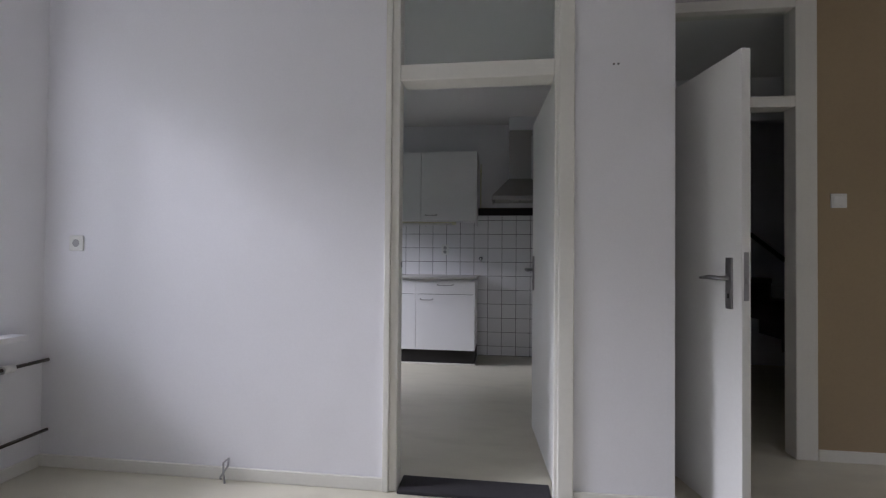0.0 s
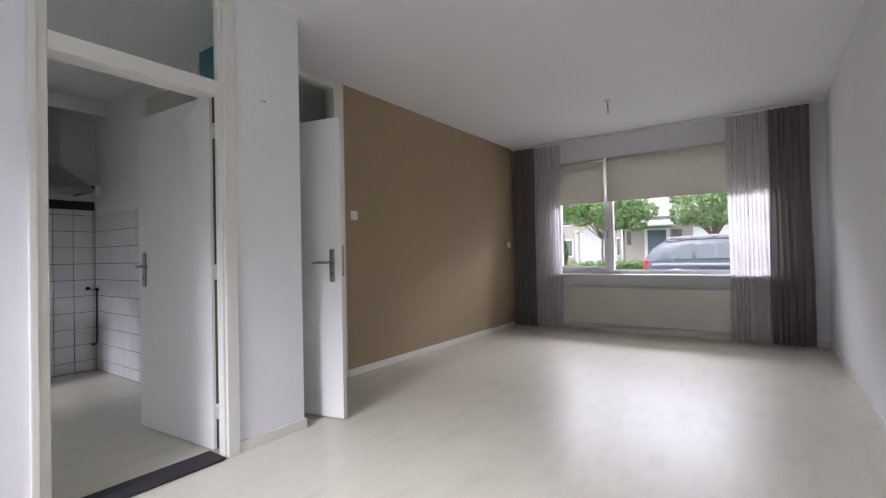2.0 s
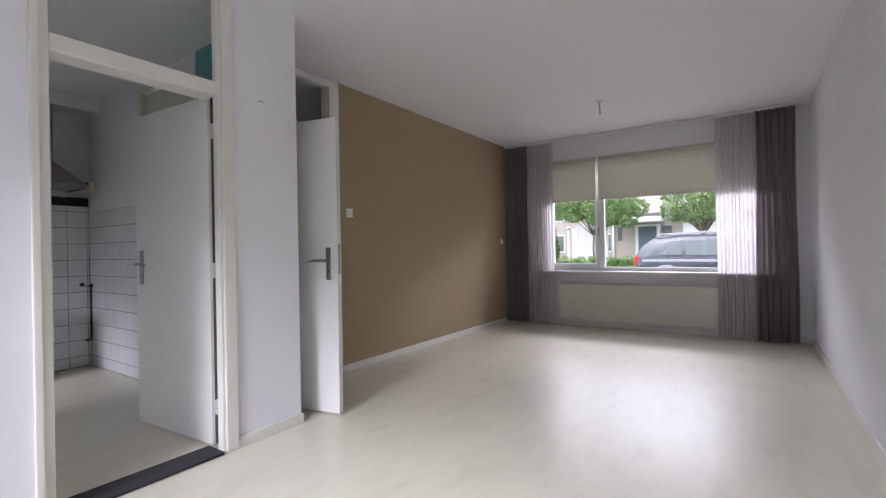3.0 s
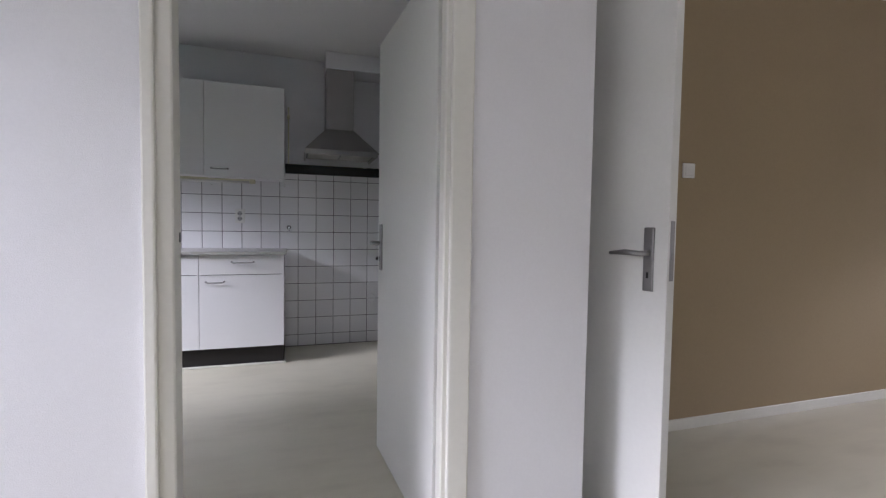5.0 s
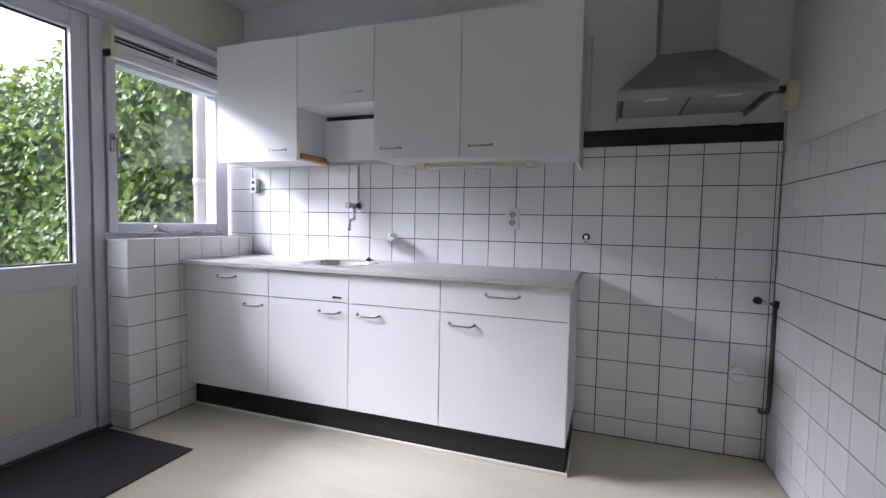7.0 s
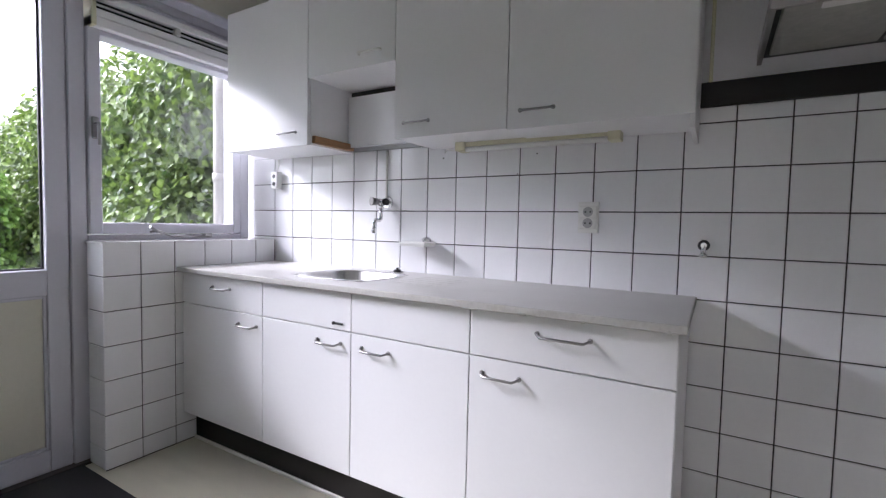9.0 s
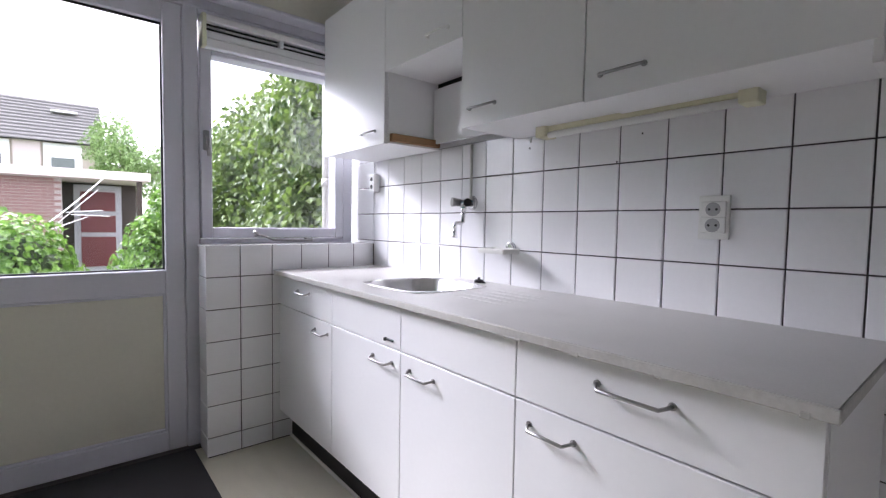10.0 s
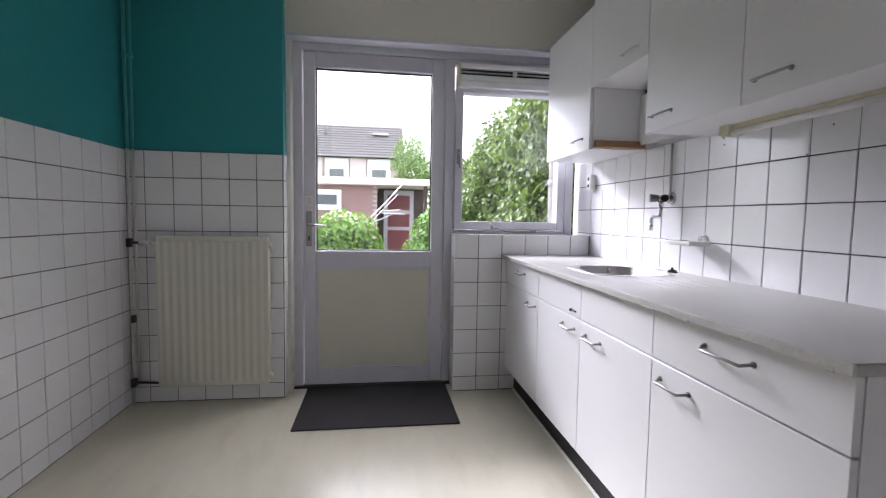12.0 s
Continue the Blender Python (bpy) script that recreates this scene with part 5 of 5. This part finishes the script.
def row_house():
    h = thing("row_house", (-30, -6, -0.3), "brick terraced house with a dark tiled roof and skylights", "house")
    w0, w1 = -14.0, 10.65
    part("wall", boxes((-6, 0, w0, w1, 0, 5.3)), BRICKY, h)
    bm = bmesh.new()
    pts = [(0.35, 5.2), (-3.2, 7.85), (-6.4, 5.2)]
    a = [bm.verts.new((x, w0 - 0.1, z)) for x, z in pts]
    b = [bm.verts.new((x, w1 + 0.1, z)) for x, z in pts]
    for k in range(2):
        bm.faces.new((a[k], a[k + 1], b[k + 1], b[k]))
    bm.faces.new((a[0], a[2], b[2], b[0]))
    bm.faces.new(a)
    bm.faces.new(b[::-1])
    roof = part("roof", bm, ROOFT, h)
    bm = bmesh.new()
    for j in range(13):
        u = j / 13
        x, z = 0.35 - 3.55 * u, 5.2 + 2.65 * u
        box(bm, x - 0.30, x + 0.02, w0 - 0.1, w1 + 0.1, z + 0.0, z + 0.06, rot=None)
    part("tile_course", bm, ROOFT, roof)
    for y in (9.2, 4.0, -1.5):
        part("skylight", boxes((-2.25, -1.75, y - 0.55, y + 0.55, 7.02, 7.14), bevel=0.02), WHITEP, roof)
    bm = bmesh.new()
    tube(bm, [(-2.0, 5.5, 6.7), (-2.0, 5.5, 7.5)], 0.09, 10)
    part("flue", bm, ROOFT, roof)
    for y in (9.1, 6.4, 3.6, 0.8, -2.0):
        w = part("window", boxes((0.0, 0.09, y - 0.75, y + 0.75, 3.75, 5.15), bevel=0.01), WHITEP, h, "white framed upper window")
        part("pane", boxes((0.085, 0.10, y - 0.45, y + 0.45, 3.95, 4.9)), CARG, w)
        part("blind", boxes((0.099, 0.104, y - 0.45, y + 0.45, 4.45, 4.9)), SILLW, w)
    for y in (7.75, 5.0, 2.2):
        part("panel", boxes((0.0, 0.06, y - 0.5, y + 0.5, 3.5, 5.2)), PINKF, h)


row_house()


# ---------------------------------------------------------------- street
def street_house():
    h = thing("street_house", (22.5, 2.8, -0.25), "buff brick terraced house across the street", "house")
    part("wall", boxes((0, 7, -14, 2.1, 0, 2.95)), BRICKY, h)
    bm = bmesh.new()
    a = [bm.verts.new((x, -14.2, z)) for x, z in ((-0.5, 2.75), (3.6, 6.4), (7.5, 2.75))]
    b = [bm.verts.new((x, 2.3, z)) for x, z in ((-0.5, 2.75), (3.6, 6.4), (7.5, 2.75))]
    for k in range(3):
        bm.faces.new((a[k], a[(k + 1) % 3], b[(k + 1) % 3], b[k]))
    bm.faces.new(a)
    bm.faces.new(b)
    part("roof", bm, ROOFP, h, "pale weathered roof tiles")
    part("canopy", boxes((-1.1, 0.0, -0.35, 1.45, 2.42, 2.66), bevel=0.02), WHITEP, h, "white canopy over the front door")
    part("canopy_roof", boxes((-1.0, 0.0, -0.25, 1.3, 2.66, 2.84), bevel=0.03), ROOFT, h)
    d = part("door", boxes((-0.05, 0.02, -0.15, 0.95, 0.05, 2.35), bevel=0.01), WHITEP, h, "blue-grey front door in a white frame")
    part("leaf", boxes((-0.08, -0.04, 0.0, 0.8, 0.1, 2.25)), BLUEGREY, d)
    part("side_light", boxes((-0.07, -0.02, -0.65, -0.22, 0.9, 2.25), bevel=0.01), CARG, h)
    w = part("window", boxes((-0.04, 0.02, -4.2, -1.1, 0.9, 2.35), bevel=0.01), WHITEP, h)
    part("pane", boxes((-0.06, -0.03, -4.05, -1.25, 1.05, 2.2)), SILLW, w, "white curtained glass")
    part("slit_window", boxes((-0.03, 0.02, 1.55, 1.75, 1.6, 2.25)), CARG, h)
    bm = bmesh.new()
    tube(bm, [(-0.06, 1.95, 0), (-0.06, 1.95, 2.8)], 0.05, 8)
    part("downpipe", bm, WHITEP, h)


street_house()


def garden_gate():
    g = thing("garden_gate", (19.8, 5.25, -0.25), "white arched wooden garden gate across the street", "gate")
    for k in range(9):
        y = -0.62 + 0.155 * k
        zt = 2.1 + 0.32 * math.cos((y) / 0.62 * 1.35)
        part("board", boxes((0, 0.03, y - 0.072, y + 0.072, 0.1, zt), bevel=0.004), WHITEP, g)
    for y in (-0.85, 0.85):
        part("post", boxes((-0.03, 0.07, y - 0.06, y + 0.06, 0, 2.1), bevel=0.01), WHITEP, g)
        bm = bmesh.new()
        bmesh.ops.create_uvsphere(bm, u_segments=14, v_segments=8, radius=0.1, matrix=Matrix.Translation((0.02, y, 2.2)))
        part("ball", bm, WHITEP, g)
    part("rail", boxes((-0.03, 0.0, -0.7, 0.7, 0.4, 0.5)), WHITEP, g)


garden_gate()


def far_house():
    h = thing("far_house", (34, 9, -0.25), "pale brick house with a tiled roof further down the street", "house")
    part("wall", boxes((0, 7, -7, 22, 0, 5.2)), BRICKY, h)
    bm = bmesh.new()
    a = [bm.verts.new((x, -7.2, z)) for x, z in ((-0.4, 5.1), (3.5, 8.4), (7.4, 5.1))]
    b = [bm.verts.new((x, 22.2, z)) for x, z in ((-0.4, 5.1), (3.5, 8.4), (7.4, 5.1))]
    for k in range(3):
        bm.faces.new((a[k], a[(k + 1) % 3], b[(k + 1) % 3], b[k]))
    bm.faces.new(a)
    bm.faces.new(b)
    part("roof", bm, ROOFP, h)
    for y in (-5, -1, 3, 7, 11):
        for z in (0.9, 3.3):
            w = part("window", boxes((-0.05, 0.02, y - 0.8, y + 0.8, z, z + 1.4), bevel=0.01), WHITEP, h)
            part("pane", boxes((-0.07, -0.03, y - 0.7, y + 0.7, z + 0.1, z + 1.3)), CARG, w)


far_house()
plant("street_hedge", (17.6, 6.0, -0.25), [(0.0, -2.9 + 0.62 * k, 0.42, 0.5, 0.45, 0.5) for k in range(10)], 7000, 0.085, HEDGE, 51, "low clipped green hedge across the street", "hedge")
plant("tall_conifer_hedge", (21.5, 8.3, -0.25), [(0, 0.8 * k - 0.6, 1.1, 0.5, 0.55, 1.5) for k in range(4)], 9000, 0.12, IVY, 52, "tall dark green hedge beside the gate", "hedge", 0.65)
tree("street_tree", (18.4, 4.55, -0.25), 2.0, 0.045, round_crown(2.6, 1.0, 2.1, 3.9, 28, 61), 18000, 0.09, LINDEN, 61, "pleached linden with a broad clipped crown")
tree("street_tree", (18.4, 0.55, -0.25), 1.9, 0.09, round_crown(1.6, 1.0, 2.15, 3.8, 18, 62), 13000, 0.09, LINDEN, 62, "pleached linden with a broad clipped crown behind the parked car")


def parked_car():
    """Sport utility vehicle along y, tail at +y, near side facing -x."""
    c = thing("parked_car", (15.0, -0.22, -0.30), "dark blue estate-like off-road car parked at the kerb", "car")
    # cross-sections along the length: y, half width, sill, waist, roof, half width of the roof
    secs = [(2.33, 0.72, 0.55, 1.02, 1.04, 0.60), (2.30, 0.86, 0.42, 1.05, 1.16, 0.64), (2.12, 0.91, 0.36, 1.06, 1.44, 0.66), (1.80, 0.92, 0.33, 1.06, 1.63, 0.67), (1.1, 0.92, 0.32, 1.05, 1.70, 0.68), (0.2, 0.92, 0.32, 1.04, 1.71, 0.68),
            (-0.55, 0.92, 0.32, 1.03, 1.64, 0.66), (-1.25, 0.91, 0.33, 1.02, 1.08, 0.66), (-1.9, 0.89, 0.36, 0.98, 1.0, 0.62), (-2.30, 0.80, 0.42, 0.86, 0.88, 0.55), (-2.38, 0.66, 0.50, 0.78, 0.80, 0.5)]
    bm = bmesh.new()
    rings = []
    for y, hw, s, wst, rf, rw in secs:
        side = [(-hw * 0.96, s), (-hw, s + 0.25), (-hw, wst - 0.1), (-hw * 0.97, wst), (-(hw * 0.25 + rw * 0.75), wst + (rf - wst) * 0.72), (-rw * 0.86, rf - 0.01), (-rw * 0.4, rf + 0.01)]
        ring = [bm.verts.new((x, y, z)) for x, z in side] + [bm.verts.new((-x, y, z)) for x, z in reversed(side)]
        rings.append(ring)
    for a, b in zip(rings, rings[1:]):
        for k in range(len(a)):
            bm.faces.new((a[k], a[(k + 1) % len(a)], b[(k + 1) % len(a)], b[k])).smooth = True
    bm.faces.new(rings[0])
    bm.faces.new(rings[-1])
    bmesh.ops.recalc_face_normals(bm, faces=bm.faces)
    part("body", bm, CARP, c)
    for name, y0, y1 in (("side_window", 1.0, 1.60), ("side_window", 0.02, 0.92), ("side_window", -0.75, -0.05)):
        for sx in (-1, 1):
            bm = bmesh.new()
            v = []
            for y, z in ((y0, 1.10), (y1, 1.10), (y1 - (0.28 if y1 > 1.5 else 0.03), 1.50), (y0 + (0.42 if y0 < -0.5 else 0.03), 1.52)):
                t_ = (z - 1.05) / 0.62
                hw = 0.905 - t_ * 0.22
                v.append((sx * (hw + 0.012), y, z))
            lo = [bm.verts.new(p) for p in v]
            hi = [bm.verts.new((p[0] - sx * 0.03, p[1], p[2])) for p in v]
            bm.faces.new(lo)
            bm.faces.new(hi[::-1])
            for k in range(4):
                bm.faces.new((lo[k], hi[k], hi[(k + 1) % 4], lo[(k + 1) % 4]))
            part(name, bm, CARG, c, "tinted side window")
    for sx in (-1, 1):
        bm = bmesh.new()
        box(bm, sx * 0.915 - 0.012, sx * 0.915 + 0.012, -1.9, 2.1, 0.90, 0.97, bevel=0.008)
        part("side_moulding", bm, GREYP, c)
        bm = bmesh.new()
        tube(bm, [(sx * 0.55, 1.75, 1.66), (sx * 0.56, 1.6, 1.73), (sx * 0.57, 0.4, 1.78), (sx * 0.56, -0.4, 1.73), (sx * 0.55, -0.55, 1.66)], 0.018, 8)
        part("roof_rail", bm, GREYP, c)
        bm = bmesh.new()
        box(bm, sx * 0.80 - 0.08, sx * 0.80 + 0.08, 2.16, 2.325, 0.78, 1.08, bevel=0.02)
        part("tail_light", bm, REDL, c)
        for y in (1.42, -1.42):
            bm = bmesh.new()
            tube(bm, [(sx * 0.915, y + 0.42 * math.cos(a), 0.36 + 0.42 * math.sin(a)) for a in [math.pi * k / 14 for k in range(15)]], 0.035, 8)
            part("wheel_arch", bm, GREYP, c)
            bm = bmesh.new()
            disc(bm, (sx * 0.72, y, 0.35), (sx, 0, 0), 0.35, 0.21, 28)
            w = part("wheel", bm, TYRE, c)
            bm = bmesh.new()
            disc(bm, (sx * 0.925, y, 0.35), (sx, 0, 0), 0.23, 0.012, 24, 0.2)
            part("rim", bm, STEEL, w)
    bm = bmesh.new()
    box(bm, -0.8, 0.8, 2.22, 2.40, 0.40, 0.62, bevel=0.03)
    part("bumper", bm, GREYP, c)


parked_car()

# ---------------------------------------------------------------- wall tiles
tile_cache = {}


def tile_mesh(w, h):
    """Glazed tile in the local x-z plane, face to -y, edges softened, 7 mm deep."""
    key = (round(w, 3), round(h, 3))
    if key not in tile_cache:
        bm = bmesh.new()
        c = min(0.002, w / 4, h / 4)
        f = [bm.verts.new((x, 0, z)) for x, z in ((c, c), (w - c, c), (w - c, h - c), (c, h - c))]
        m = [bm.verts.new((x, c * 0.6, z)) for x, z in ((0, 0), (w, 0), (w, h), (0, h))]
        b = [bm.verts.new((x, 0.007, z)) for x, z in ((0, 0), (w, 0), (w, h), (0, h))]
        bm.faces.new(f)
        for lo, hi in ((f, m), (m, b)):
            for k in range(4):
                bm.faces.new((lo[k], lo[(k + 1) % 4], hi[(k + 1) % 4], hi[k]))
        tile_cache[key] = mesh_of("tile", bm, TILE)
    return tile_cache[key]


def tiling(parent, origin, ux, uy, u_lines, z_lines, skip=None, joint=0.0044):
    """Tiles between the joint lines on a plane; ux along the wall, uy into the wall."""
    ux, uy = Vector(ux), Vector(uy)
    o = Vector(origin)
    rot = Matrix((ux, uy, (0, 0, 1))).transposed().to_4x4()
    rnd = random.Random(len(u_lines) * 100 + len(z_lines))
    for a, b in zip(u_lines, u_lines[1:]):
        for c, d in zip(z_lines, z_lines[1:]):
            if b - a < 0.012 or d - c < 0.012 or (skip and skip((a + b) / 2, (c + d) / 2)):
                continue
            ob = new("tile", tile_mesh(b - a - joint, d - c - joint))
            ob.parent = parent
            place = o + ux * (a + joint / 2) + uy * rnd.uniform(-0.0004, 0.0004)
            tilt = Euler((rnd.gauss(0, 0.0035), 0, rnd.gauss(0, 0.0035))).to_matrix().to_4x4()
            ob.matrix_world = Matrix.Translation((place.x, place.y, c + joint / 2)) @ rot @ tilt


def grout(name, x0, x1, y0, y1, z0, z1):
    structure(name, boxes((x0, x1, y0, y1, z0, z1)), GROUT, "dark grey tile joints", "grout")


rows_z = [0.004] + [ROW0 + PITCH * k for k in range(10)]
PITCH_N, TOP_N = 0.157, 0.108 + 9 * 0.157
rows_n = [0.004] + [0.108 + PITCH_N * k for k in range(10)]
# over the worktop and down to the floor at its open end
cols_far = [-2.50] + [0.049 - PITCH_N * k for k in range(15, -1, -1)] + [0.049 + PITCH_N * k for k in range(1, 6)] + [X_KIT_E - 0.002]
cols_far = [c for c in cols_far if c <= X_KIT_E]
grout("grout_north", -2.50, X_KIT_E, 4.509, 4.5155, 0.0, TOP_N)
grout("grout_north_top", -0.07, X_KIT_E, 4.509, 4.5155, TOP_N, 1.58)
tiling(wall_north, (0, Y_FAR, 0), (1, 0, 0), (0, 1, 0), cols_far, rows_n, skip=lambda x, z: x < -0.09 and z < 0.86)
tiling(wall_north, (0, Y_FAR, 0), (1, 0, 0), (0, 1, 0), [-0.066] + [c for c in cols_far if c > -0.06], [TOP_N, 1.577])
# wall towards the hall
grout("grout_east", X_KIT_E - 0.004 + 0.008, X_KIT_E + 0.0105, 3.40, 4.509, 0.0, TOP_N)
cols_e = [c for c in [3.405] + [4.502 - PITCH * k for k in range(6, -1, -1)]]
tiling(wall_hall, (X_KIT_E, 0, 0), (0, -1, 0), (1, 0, 0), [-c for c in reversed(cols_e)], rows_n)
grout("grout_east_south", X_KIT_E + 0.004, X_KIT_E + 0.0105, Y_DOOR_BACK, 2.465, 0.0, TILE_TOP)
tiling(wall_hall, (X_KIT_E, 0, 0), (0, -1, 0), (1, 0, 0), [-2.463 + PITCH * k for k in range(6)], rows_z)
# radiator wall
grout("grout_west", X_BACK - 0.0105, X_BACK - 0.004, Y_KIT, 2.525, 0.0, TILE_TOP)
cols_w = [Y_KIT + 0.006] + [1.745 + PITCH * k for k in range(6)]
cols_w[-1] = 2.523
tiling(wall_west, (X_BACK, 0, 0), (0, 1, 0), (-1, 0, 0), cols_w, rows_z)
# reveal beside the garden door
grout("grout_reveal", -2.388, X_BACK - 0.0105, 2.524, 2.5275, 0.0, TILE_TOP)
tiling(wall_west, (0, 2.5315, 0), (-1, 0, 0), (0, -1, 0), [2.302, 2.388], rows_z)
# partition wall, kitchen side
grout("grout_south", X_BACK, -0.42, Y_KIT - 0.001, Y_KIT + 0.0045, 0.0, TILE_TOP)
cols_s = [-2.296] + [-2.215 + PITCH * k for k in range(12)] + [-0.424]
tiling(wall_partition, (0, Y_KIT + 0.009, 0), (-1, 0, 0), (0, -1, 0), [-c for c in reversed(cols_s)], rows_z)
# low wall under the window
grout("grout_pier", X_BACK - 0.0105, X_BACK - 0.004, 3.59, 4.505, 0.0, 1.03)
cols_p = [3.586] + [3.586 + PITCH * k for k in range(1, 6)] + [4.500]
tiling(pier, (X_BACK, 0, 0), (0, 1, 0), (-1, 0, 0), cols_p, [0.004] + [ROW0 + PITCH * k for k in range(7)], skip=lambda y, z: y > 4.1 and z < 0.85)
grout("grout_pier_side", -2.45, X_BACK - 0.01, 3.592, 3.601, 0.0, 1.022)
tiling(pier, (0, 3.586, 0), (1, 0, 0), (0, 1, 0), [-2.452, -2.30], [0.004] + [ROW0 + PITCH * k for k in range(7)])


# ---------------------------------------------------------------- small marks on the tiles
def tile_mark(x, z, r):
    """Old drill hole in a tile of the kitchen wall."""
    n = thing("drill_hole", (x, 4.505, z), "small dark drill hole in a white tile", "hole", "holes in the tiles")
    bm = bmesh.new()
    disc(bm, (0, 0.001, 0), (0, -1, 0), r, 0.0016, 10)
    part("plug", bm, HOLE, n)


for mark in ((-1.12, 1.458, 0.004), (-0.66, 1.452, 0.003), (0.60, 0.905, 0.0035), (0.625, 0.895, 0.003), (-0.745, 1.37, 0.003)):
    tile_mark(*mark)
hc = thing("loose_cable", (0.63, 4.49, 1.668), "thin white cable hanging under the cooker hood", "cable")
bm = bmesh.new()
tube(bm, [(-0.10, 0.006, 0.025), (-0.05, 0.0, -0.002), (0.02, -0.004, -0.012), (0.07, 0.0, 0.002), (0.10, 0.006, 0.03)], 0.003, 6)
part("cable", bm, SOCKET, hc)
